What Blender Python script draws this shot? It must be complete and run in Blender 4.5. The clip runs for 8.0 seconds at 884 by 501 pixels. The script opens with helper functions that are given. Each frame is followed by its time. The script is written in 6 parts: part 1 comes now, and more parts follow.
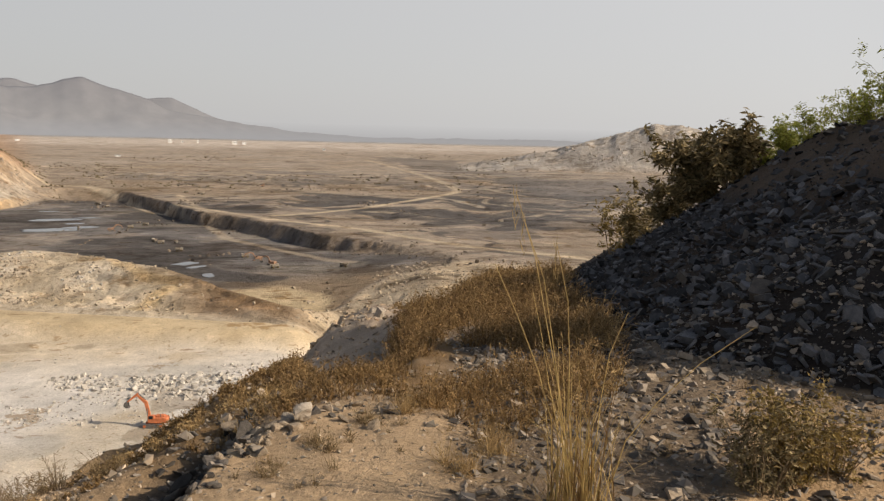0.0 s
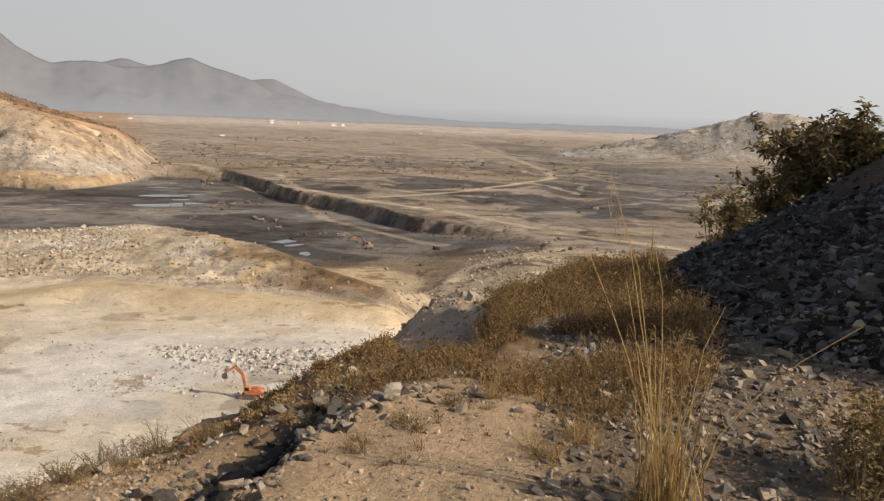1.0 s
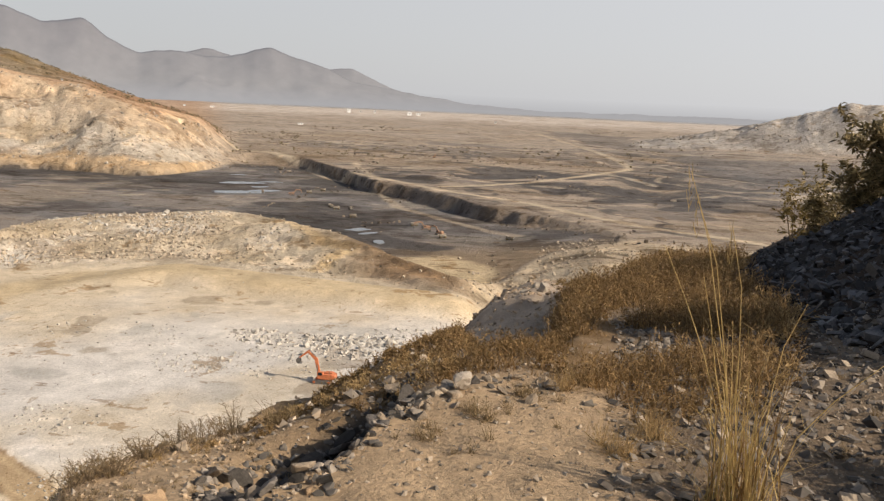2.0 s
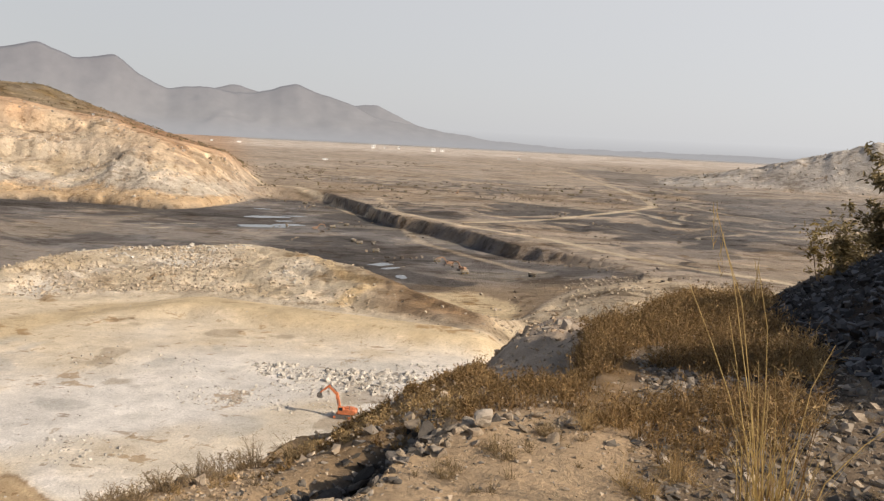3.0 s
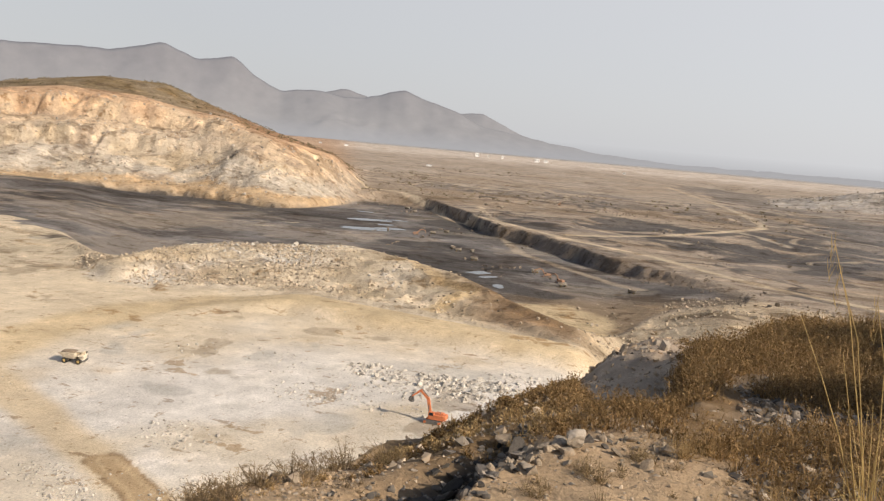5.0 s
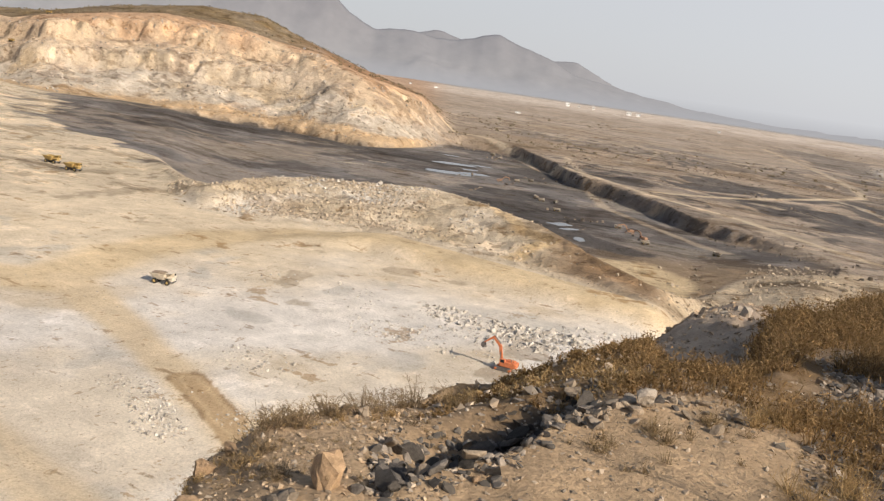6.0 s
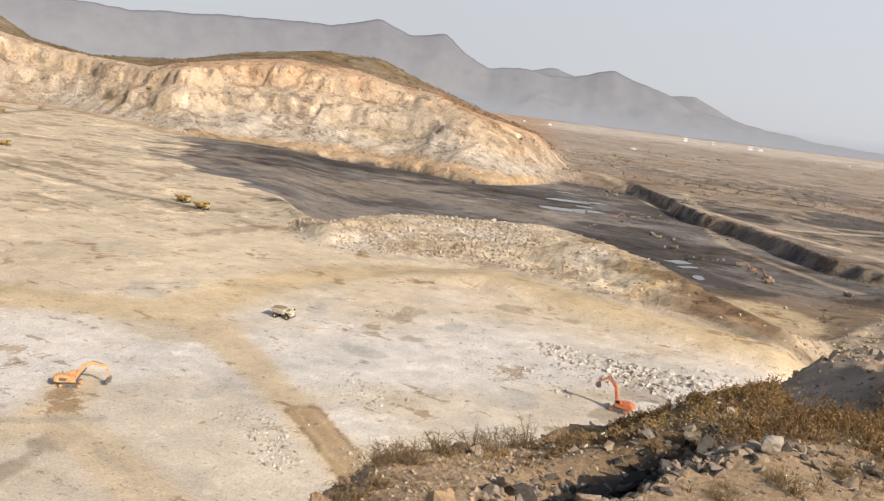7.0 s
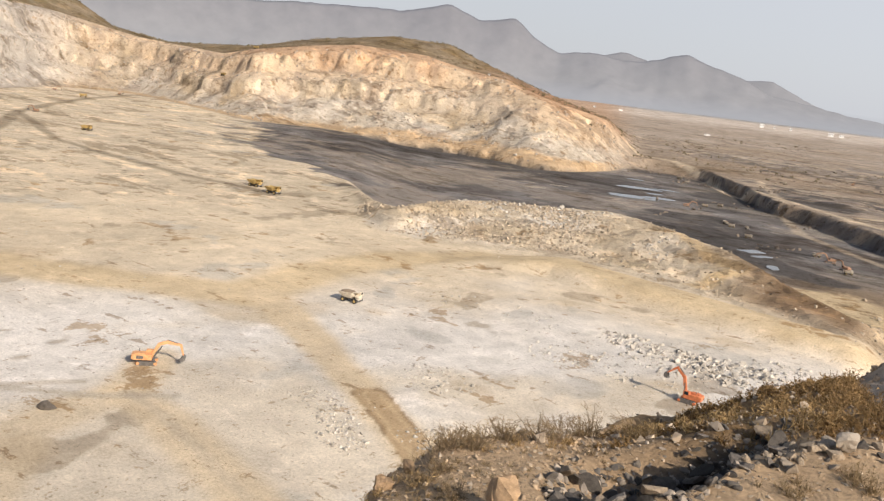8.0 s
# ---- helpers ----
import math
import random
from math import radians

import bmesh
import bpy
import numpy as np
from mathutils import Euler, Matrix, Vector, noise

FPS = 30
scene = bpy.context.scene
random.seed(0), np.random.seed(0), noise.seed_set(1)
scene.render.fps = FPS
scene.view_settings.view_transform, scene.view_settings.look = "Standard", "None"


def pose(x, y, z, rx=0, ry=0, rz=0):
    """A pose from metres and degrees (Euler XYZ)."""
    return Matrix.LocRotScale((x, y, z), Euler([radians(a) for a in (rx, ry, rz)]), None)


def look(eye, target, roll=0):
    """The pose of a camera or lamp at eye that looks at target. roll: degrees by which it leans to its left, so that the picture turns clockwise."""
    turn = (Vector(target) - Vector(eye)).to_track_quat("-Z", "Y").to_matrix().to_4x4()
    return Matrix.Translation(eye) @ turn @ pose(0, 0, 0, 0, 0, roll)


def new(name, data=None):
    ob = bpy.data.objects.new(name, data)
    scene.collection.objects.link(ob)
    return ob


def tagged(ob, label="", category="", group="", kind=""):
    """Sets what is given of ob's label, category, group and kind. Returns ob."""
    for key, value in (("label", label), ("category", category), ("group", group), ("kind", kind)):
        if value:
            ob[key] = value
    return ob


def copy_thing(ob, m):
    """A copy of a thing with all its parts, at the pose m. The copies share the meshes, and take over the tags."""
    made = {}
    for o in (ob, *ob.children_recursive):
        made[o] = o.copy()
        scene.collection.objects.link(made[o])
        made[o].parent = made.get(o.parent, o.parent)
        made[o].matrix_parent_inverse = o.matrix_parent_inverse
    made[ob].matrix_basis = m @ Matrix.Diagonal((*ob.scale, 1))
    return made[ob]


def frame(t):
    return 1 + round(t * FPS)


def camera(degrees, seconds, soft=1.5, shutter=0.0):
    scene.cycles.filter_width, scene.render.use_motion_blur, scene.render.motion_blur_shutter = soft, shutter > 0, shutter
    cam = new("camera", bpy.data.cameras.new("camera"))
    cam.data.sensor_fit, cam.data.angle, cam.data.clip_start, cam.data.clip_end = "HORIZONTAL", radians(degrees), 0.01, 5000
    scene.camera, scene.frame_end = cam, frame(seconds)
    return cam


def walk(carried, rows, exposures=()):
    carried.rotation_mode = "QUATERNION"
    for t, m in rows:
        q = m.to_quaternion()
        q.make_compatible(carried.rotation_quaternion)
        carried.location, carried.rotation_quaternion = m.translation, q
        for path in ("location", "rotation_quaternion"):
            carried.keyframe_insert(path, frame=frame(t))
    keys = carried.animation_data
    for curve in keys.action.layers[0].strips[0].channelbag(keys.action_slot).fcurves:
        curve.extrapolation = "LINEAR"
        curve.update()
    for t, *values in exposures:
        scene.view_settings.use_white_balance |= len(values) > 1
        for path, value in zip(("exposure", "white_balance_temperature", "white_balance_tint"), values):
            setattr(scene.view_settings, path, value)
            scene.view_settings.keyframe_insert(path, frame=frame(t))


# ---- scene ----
# Camera: a hand-held turn on the brow of a spoil heap above an open-cast mine.
EYE = 1.6
cam = camera(54.9, 8.0, soft=1.3)
# seconds, eye offset x y z, yaw to the left, pitch, roll
ROWS = [
    (0.0, 0.000, 0.000, 0.000, 0.00, -7.50, 1.30),
    (0.5, -0.002, -0.017, 0.006, 2.57, -9.49, 1.93),
    (1.0, 0.000, -0.004, 0.002, 6.26, -8.73, 2.24),
    (1.5, 0.001, -0.001, 0.001, 7.96, -9.08, 2.29),
    (2.0, 0.000, -0.001, 0.001, 11.19, -9.61, 2.51),
    (2.2, 0.000, 0.000, 0.005, 12.05, -9.11, 2.31),
    (3.5, 0.000, 0.008, -0.003, 13.82, -7.09, 3.87),
    (4.0, -0.002, 0.003, 0.002, 16.94, -7.48, 5.63),
    (4.2, -0.004, -0.008, 0.009, 19.13, -6.69, 5.62),
    (5.3, -0.015, 0.014, 0.022, 19.52, -7.97, 4.87),
    (5.5, -0.015, 0.016, 0.019, 20.85, -10.08, 5.93),
    (6.0, -0.015, 0.016, 0.020, 24.58, -11.36, 8.17),
    (6.5, -0.015, 0.021, 0.023, 26.89, -10.38, 8.35),
    (7.0, -0.015, 0.017, 0.023, 32.59, -9.88, 6.96),
    (7.5, -0.015, 0.031, 0.018, 34.32, -11.42, 7.94),
    (7.6, -0.015, 0.030, 0.018, 33.17, -11.39, 7.98),
    (8.0, -0.015, 0.020, 0.025, 37.02, -11.36, 6.85),
]


def heading(yaw, pitch):
    a, p = radians(yaw), radians(pitch)
    return Vector((-math.sin(a) * math.cos(p), math.cos(a) * math.cos(p), math.sin(p)))


PATH = []
for t, x, y, z, yaw, pitch, roll in ROWS:
    eye = Vector((x, y, EYE + z))
    PATH.append((t, look(eye, eye + heading(yaw, pitch), roll)))
walk(cam, PATH, [(0.0, 0.02, 7100, 10), (0.5, -0.09, 7000, 10), (1.0, 0.01, 7000, 10), (2.0, 0.14, 6900, 10), (4.0, 0.19, 6900, 10), (6.0, 0.22, 6750, 10), (8.0, 0.27, 6600, 10)])

# ---- light ----
SUN_AZ, SUN_EL = 103.0, 31.0  # degrees to the right of the first view, and above the horizon
world = bpy.data.worlds.new("world")
scene.world = world
world.use_nodes = True
wn = world.node_tree.nodes
sky = wn.new("ShaderNodeTexSky")
sky.sky_type, sky.sun_disc = "NISHITA", False
sky.sun_elevation, sky.sun_rotation = radians(SUN_EL), radians(SUN_AZ)
sky.air_density, sky.dust_density, sky.ozone_density, sky.altitude = 1.0, 2.0, 1.5, 0
# dust in the air: a pale veil that thins out towards the zenith
veil = wn.new("ShaderNodeMix")
veil.data_type = "RGBA"
high = wn.new("ShaderNodeSeparateXYZ")
thin = wn.new("ShaderNodeMapRange")
thin.inputs["From Min"].default_value, thin.inputs["From Max"].default_value = 0.20, 0.50
thin.inputs["To Min"].default_value, thin.inputs["To Max"].default_value = 0.86, 0.05
way = wn.new("ShaderNodeTexCoord")
world.node_tree.links.new(way.outputs["Generated"], high.inputs[0])
world.node_tree.links.new(high.outputs["Z"], thin.inputs["Value"])
world.node_tree.links.new(thin.outputs["Result"], veil.inputs["Factor"])
# the dust shines brighter towards the sun
toward, glow, dust = wn.new("ShaderNodeVectorMath"), wn.new("ShaderNodeMapRange"), wn.new("ShaderNodeVectorMath")
toward.operation, dust.operation = "DOT_PRODUCT", "SCALE"
toward.inputs[1].default_value = (math.sin(radians(SUN_AZ)) * math.cos(radians(SUN_EL)), math.cos(radians(SUN_AZ)) * math.cos(radians(SUN_EL)), math.sin(radians(SUN_EL)))
glow.inputs["From Min"].default_value, glow.inputs["From Max"].default_value = -0.6, 0.2
glow.inputs["To Min"].default_value, glow.inputs["To Max"].default_value = 0.90, 1.17
dust.inputs[0].default_value = (5.70, 5.92, 6.42)
world.node_tree.links.new(way.outputs["Generated"], toward.inputs[0])
world.node_tree.links.new(toward.outputs["Value"], glow.inputs["Value"])
world.node_tree.links.new(glow.outputs["Result"], dust.inputs["Scale"])
world.node_tree.links.new(dust.outputs["Vector"], veil.inputs["B"])
world.node_tree.links.new(sky.outputs[0], veil.inputs["A"])
world.node_tree.links.new(veil.outputs["Result"], wn["Background"].inputs[0])
wn["Background"].inputs[1].default_value = 0.10
sun_data = bpy.data.lights.new("sun", "SUN")
sun_data.energy, sun_data.angle, sun_data.color = 5.0, radians(0.6), (1.0, 0.895, 0.78)
sun = new("sun", sun_data)
sa, se = radians(SUN_AZ), radians(SUN_EL)
SUN_DIR = Vector((math.sin(sa) * math.cos(se), math.cos(sa) * math.cos(se), math.sin(se)))
sun.matrix_world = look(SUN_DIR * 100, (0, 0, 0))


# ---- materials ----
def nodes_of(name, rough=0.9):
    m = bpy.data.materials.new(name)
    m.use_nodes = True
    n, l = m.node_tree.nodes, m.node_tree.links
    b = n["Principled BSDF"]
    b.inputs["Roughness"].default_value = rough
    b.inputs["Specular IOR Level"].default_value = 0.25
    return m, n, l, b


def noise_node(n, l, scale, detail=4, coords="Object", rough=0.6, stretch=None):
    tc = n.new("ShaderNodeTexCoord")
    t = n.new("ShaderNodeTexNoise")
    t.inputs["Scale"].default_value, t.inputs["Detail"].default_value, t.inputs["Roughness"].default_value = scale, detail, rough
    if stretch:
        mp = n.new("ShaderNodeMapping")
        mp.inputs["Scale"].default_value = stretch
        l.new(tc.outputs[coords], mp.inputs[0])
        l.new(mp.outputs[0], t.inputs["Vector"])
    else:
        l.new(tc.outputs[coords], t.inputs["Vector"])
    return t


def spread(n, l, source, lo, hi, a=0.3, b=0.7):
    r = n.new("ShaderNodeMapRange")
    r.inputs["From Min"].default_value, r.inputs["From Max"].default_value = a, b
    r.inputs["To Min"].default_value, r.inputs["To Max"].default_value = lo, hi
    l.new(source, r.inputs["Value"])
    return r.outputs["Result"]


def tint(n, l, colour, factor, mode="MULTIPLY"):
    m = n.new("ShaderNodeMix")
    m.data_type, m.blend_type = "RGBA", mode
    m.inputs["Factor"].default_value = 1.0
    l.new(colour, m.inputs["A"])
    l.new(factor, m.inputs["B"])
    return m.outputs["Result"]


def bump(n, l, b, height, strength, distance):
    k = n.new("ShaderNodeBump")
    k.inputs["Strength"].default_value, k.inputs["Distance"].default_value = strength, distance
    l.new(height, k.inputs["Height"])
    l.new(k.outputs[0], b.inputs["Normal"])


def plain(name, colour, rough=0.8, metal=0.0, vary=0.25, scale=6.0, each=0.0, bumpy=0.0, relief=0.01):
    """A surface of one colour with stains and grain; each: how much single pieces differ."""
    m, n, l, b = nodes_of(name, rough)
    b.inputs["Metallic"].default_value = metal
    rgb = n.new("ShaderNodeRGB")
    rgb.outputs[0].default_value = (*colour, 1)
    big, small = noise_node(n, l, scale, 3), noise_node(n, l, scale * 9, 4)
    c = tint(n, l, rgb.outputs[0], spread(n, l, big.outputs[0], 1 - vary, 1 + vary))
    c = tint(n, l, c, spread(n, l, small.outputs[0], 1 - vary * 0.6, 1 + vary * 0.6))
    if each:
        info = n.new("ShaderNodeObjectInfo")
        c = tint(n, l, c, spread(n, l, info.outputs["Random"], 1 - each, 1 + each, 0, 1))
    l.new(c, b.inputs["Base Color"])
    if bumpy:
        bump(n, l, b, small.outputs[0], bumpy, relief)
    return m


def island(name, colour, rough=0.85, each=0.35, vary=0.2, scale=8.0, other=None, bumpy=0.0, relief=0.01):
    """As plain(), but each loose piece of a mesh has its own tone, between two colours."""
    m, n, l, b = nodes_of(name, rough)
    geo = n.new("ShaderNodeNewGeometry")
    mix = n.new("ShaderNodeMix")
    mix.data_type = "RGBA"
    mix.inputs["A"].default_value, mix.inputs["B"].default_value = (*colour, 1), (*(other or colour), 1)
    l.new(geo.outputs["Random Per Island"], mix.inputs["Factor"])
    mul = n.new("ShaderNodeMath")
    mul.operation = "MULTIPLY"
    mul.inputs[1].default_value = 7.31
    fr = n.new("ShaderNodeMath")
    fr.operation = "FRACT"
    l.new(geo.outputs["Random Per Island"], mul.inputs[0])
    l.new(mul.outputs[0], fr.inputs[0])
    c = tint(n, l, mix.outputs["Result"], spread(n, l, fr.outputs[0], 1 - each, 1 + each, 0, 1))
    small = noise_node(n, l, scale, 4)
    c = tint(n, l, c, spread(n, l, small.outputs[0], 1 - vary, 1 + vary))
    l.new(c, b.inputs["Base Color"])
    if bumpy:
        bump(n, l, b, small.outputs[0], bumpy, relief)
    return m


def ground_material():
    m, n, l, b = nodes_of("earth", 0.95)
    b.inputs["Specular IOR Level"].default_value = 0.1
    at = n.new("ShaderNodeAttribute")
    at.attribute_name = "soil"
    c = at.outputs["Color"]
    for scale, amount, detail in ((0.012, 0.12, 5), (0.035, 0.14, 5), (0.13, 0.15, 6), (1.7, 0.18, 5), (28.0, 0.20, 3)):
        t = noise_node(n, l, scale, detail, rough=0.65)
        c = tint(n, l, c, spread(n, l, t.outputs[0], 1 - amount, 1 + amount))
    # broken crusts, ruts and spilled fines on the worked ground, sharp-edged
    far = n.new("ShaderNodeAttribute")
    far.attribute_name = "coarse"
    worked = spread(n, l, far.outputs["Fac"], 0, 1, 0.0, 0.3)
    crusts = (
        (0.040, 9, (0.68, 0.59, 0.49), 0.605, 0.622, (1, 1, 1)),
        (0.11, 9, (0.62, 0.56, 0.50), 0.610, 0.632, (0.6, 1.3, 1)),
        (0.055, 10, (1.16, 1.16, 1.18), 0.585, 0.62, (1, 1, 1)),
        (0.45, 8, (0.60, 0.57, 0.53), 0.622, 0.642, (1, 1, 1)),
        (0.24, 8, (0.66, 0.60, 0.53), 0.615, 0.635, (1.3, 0.7, 1)),
        (1.3, 6, (0.60, 0.58, 0.55), 0.620, 0.64, (1, 1, 1)),
    )
    # broader streaks of dust and coal past the quarry floor
    dug = spread(n, l, far.outputs["Fac"], 0, 1, 0.6, 0.85)
    streaks = (
        (0.017, 10, (0.66, 0.63, 0.60), 0.545, 0.575, (0.7, 1.5, 1)),
        (0.030, 10, (1.34, 1.30, 1.24), 0.555, 0.595, (0.8, 1.3, 1)),
        (0.075, 9, (0.64, 0.61, 0.58), 0.575, 0.60, (1, 1, 1)),
    )
    for where, (scale, detail, to, a, z, stretch) in [(worked, row) for row in crusts] + [(dug, row) for row in streaks]:
        t = noise_node(n, l, scale, detail, rough=0.72, stretch=stretch)
        m2, amount = n.new("ShaderNodeMix"), n.new("ShaderNodeMath")
        amount.operation = "MULTIPLY"
        l.new(where, amount.inputs[0])
        l.new(spread(n, l, t.outputs[0], 0, 1, a, z), amount.inputs[1])
        m2.data_type, m2.blend_type = "RGBA", "MULTIPLY"
        m2.inputs["B"].default_value = (*to, 1)
        l.new(amount.outputs[0], m2.inputs["Factor"])
        l.new(c, m2.inputs["A"])
        c = m2.outputs["Result"]
    l.new(c, b.inputs["Base Color"])
    grit = noise_node(n, l, 0.16, 9, rough=0.72)
    fine = noise_node(n, l, 22.0, 5, rough=0.7)
    k1, k2 = n.new("ShaderNodeBump"), n.new("ShaderNodeBump")
    k1.inputs["Strength"].default_value, k1.inputs["Distance"].default_value = 0.5, 2.6
    k2.inputs["Strength"].default_value, k2.inputs["Distance"].default_value = 0.9, 0.03
    l.new(grit.outputs[0], k1.inputs["Height"])
    l.new(fine.outputs[0], k2.inputs["Height"])
    l.new(far.outputs["Fac"], k1.inputs["Strength"])
    l.new(k1.outputs[0], k2.inputs["Normal"])
    l.new(k2.outputs[0], b.inputs["Normal"])
    return m


EARTH = ground_material()


# ---- the lie of the land ----
def lattice(i, j, seed):
    n = (i.astype(np.int64) * 374761393 + j.astype(np.int64) * 668265263 + seed * 974634777) & 0x7FFFFFFF
    n = ((n ^ (n >> 13)) * 1274126177) & 0x7FFFFFFF
    return ((n ^ (n >> 16)) & 0xFFFF) / 65535.0


def value_noise(x, y, seed):
    i, j = np.floor(x), np.floor(y)
    u, v = x - i, y - j
    u, v = u * u * (3 - 2 * u), v * v * (3 - 2 * v)
    a, b, c, d = lattice(i, j, seed), lattice(i + 1, j, seed), lattice(i, j + 1, seed), lattice(i + 1, j + 1, seed)
    return (a + (b - a) * u) * (1 - v) + (c + (d - c) * u) * v


def fbm(x, y, size, octaves=4, seed=0, gain=0.5):
    """Layered noise from -1 to 1; size is the width of its largest forms in metres."""
    total, amp, norm = 0.0, 1.0, 0.0
    for o in range(octaves):
        f = 2.0**o / size
        total = total + amp * (2 * value_noise(x * f + 17.3 * o, y * f - 9.1 * o, seed + o) - 1)
        norm, amp = norm + amp, amp * gain
    return total / norm


def knots(a, *pairs):
    """Straight lines between (angle or distance, value) pairs."""
    pairs = sorted(pairs)
    return np.interp(a, [p[0] for p in pairs], [p[1] for p in pairs])


def soft_knots(a, width, *pairs):
    """knots() with its corners rounded off over a width."""
    return sum(knots(a + width * o, *pairs) for o in (-1, -0.6, -0.25, 0.25, 0.6, 1)) / 6


def smooth(t):
    t = np.clip(t, 0, 1)
    return t * t * (3 - 2 * t)


def tan(deg):
    return np.tan(np.radians(deg))


def polar(x, y):
    """Bearing to the left of the first view, in degrees, and distance from the viewpoint."""
    return np.degrees(np.arctan2(-x, y)), np.hypot(x, y)


def line_distance(x, y, points):
    best = np.full(np.shape(x), 1e9)
    for (ax, ay), (bx, by) in zip(points, points[1:]):
        dx, dy = bx - ax, by - ay
        t = np.clip(((x - ax) * dx + (y - ay) * dy) / (dx * dx + dy * dy), 0, 1)
        best = np.minimum(best, np.hypot(x - ax - t * dx, y - ay - t * dy))
    return best


FLOOR = -75.0
DUMP_X = 6.3  # the crest of the shale heap runs ahead along this line


def platform_edge(a):
    return soft_knots(a, 0.8, (-40, 7.5), (-15, 6.2), (-11, 4.6), (-3, 4.0), (0.5, 4.6), (5.4, 4.84), (9.6, 4.57), (12, 4.5), (15, 4.25), (16.8, 3.9), (20, 3.72), (26, 3.25), (31, 3.0), (40, 2.6), (60, 2.2), (90, 3))


def brow_distance(a):
    return soft_knots(a, 1.2, (-60, 34), (-10, 32), (0, 30), (3, 30), (5.4, 30), (7, 29), (8.2, 26), (10, 21), (15, 15), (20, 9.5), (24, 6.2), (28, 5.0), (31, 4.6), (36, 4.2), (39, 3.9), (41, 3.6), (43, 3.4), (50, 3.4), (70, 4), (100, 20), (180, 60))


def brow_slope(a):
    return soft_knots(a, 0.5, (-60, -7.5), (-9.5, -8.8), (-7.3, -9.1), (-5.2, -9.45), (-3.4, -9.75), (-2.1, -10.4), (-1.2, -11.0), (-0.3, -11.5), (1.5, -11.8), (3.1, -12.0), (5.06, -12.3), (5.95, -12.8), (7.04, -13.2), (8.62, -14.5), (10, -15.8), (14.5, -17.6), (17.5, -19.0), (19.5, -20.4), (24, -21.6), (28, -22.1), (31.4, -22.8), (35, -23.5), (36.2, -24.2), (36.7, -24.9), (38.7, -25.8), (39.9, -26.6), (40.7, -28.6), (42, -36), (45, -42), (70, -42), (100, -10), (180, -3))


def near_height(x, y):
    a, d = polar(x, y)
    edge, brow = platform_edge(a), brow_distance(a)
    low = brow * tan(brow_slope(a))
    t = np.clip((d - edge) / np.maximum(brow - edge, 0.5), 0, 1)
    z = -EYE + (low + EYE) * t**1.25
    # a hollow full of dark stones just past the platform
    hollow = np.exp(-(((a - 19.8) / 6.6) ** 4)) * smooth((d - edge + 0.16 + 0.12 * fbm(x, y, 0.5, 3, 7)) / 0.26) * smooth((edge + 1.25 - d) / 0.8)
    z = z - 0.27 * hollow
    # a bare outcrop with a steep near face, behind a dip in the slope
    rock = smooth(1.5 - np.abs(a - 5.8) / 3.0)
    z = z - 1.05 * rock * smooth((d - 5.6) / 4) * smooth((20.4 - d + 1.2 * fbm(x, y, 2.2, 3, 9)) / 5.5)
    z = z + (0.06 + 0.26 * fbm(x, y, 1.6, 5, 10, 0.6)) * rock * smooth((d - 15) / 3)
    over = np.maximum(d - brow, 0)
    z = z - 0.78 * (over - 2.0 * (1 - np.exp(-over / 2.0))) + over * tan(brow_slope(a)) * smooth((a - 22) / 5) * (a < 95)
    z = z + 0.05 * fbm(x, y, 1.6, 4, 5) * np.clip(d / 3, 0, 1) + 0.016 * fbm(x, y, 0.22, 3, 6) * smooth((d - 1.5) / 1) + 0.35 * fbm(x, y, 9, 3, 8) * smooth((d - 8) / 12)
    crest = knots(y, (-40, -2.5), (0, -2.2), (3, -1.6), (4.2, -0.8), (5.5, 0.9), (7, 1.15), (9, 1.0), (12.4, 0.47), (14.1, 0.3), (17.6, -0.65), (20.1, -1.36), (22.9, -2.0), (29.9, -3.5), (35.7, -5.1), (60, -14))
    face = crest - (DUMP_X - x) * 0.66 + 0.16 * fbm(x, y, 1.3, 4, 21)
    top = crest - 0.04 * (x - DUMP_X) + 0.2 * fbm(x, y, 3, 3, 22)
    past = np.maximum(d - 40, 0)
    toe = -EYE - 0.15 + (y - 5.1) * 0.62 + 0.25 * fbm(x, y, 2.4, 3, 23)
    dump = np.minimum(np.minimum(face, top), toe) - 0.8 * past
    # the heap's summit, unseen further right; its nearer peak is added for the shade
    cone = 5.4 - 0.8 * np.hypot(x - 13.5, y - 9.0) + 0.3 * fbm(x, y, 2.5, 3, 24)
    peak = 4.4 - 1.3 * np.hypot(x - 9.5, y - 5.5) + 0.2 * fbm(x, y, 1.5, 3, 25)
    dump = np.maximum(dump, np.where(a < -28, np.maximum(cone, peak), -99))
    return np.maximum(z, dump), dump > z - 0.05


def mound_edge(a):
    return soft_knots(a, 1.1, (-30, 560), (-6, 560), (-2, 512), (0.7, 490), (4.5, 465), (7, 395), (9.5, 345), (14.4, 381), (18.1, 435), (21.8, 482), (25.6, 523), (30.8, 505), (33.9, 497), (36.9, 481), (38.8, 452), (41, 425), (43, 500), (44.5, 570), (47.6, 640), (51, 740), (54, 900), (58, 2500), (180, 2500))


def mound_base(a):
    return knots(a, (-30, 330), (8, 300), (16.4, 335), (23, 355), (28.7, 375), (32.6, 382), (36.5, 381), (40.4, 393), (43, 410), (60, 420))


def scarp(a):
    return soft_knots(a, 1.3, (-30, 512), (-2.3, 505), (0.7, 552), (5.6, 605), (8.3, 637), (12.2, 729), (14.8, 792), (17.2, 847), (19.5, 1054), (22.5, 1141), (25, 1130), (28, 1000), (31, 950), (36, 1040), (41, 1040), (46.4, 1080), (50.5, 1050), (54, 1180), (58, 1360), (62, 1350), (66, 1150), (80, 700), (110, 500), (180, 500))


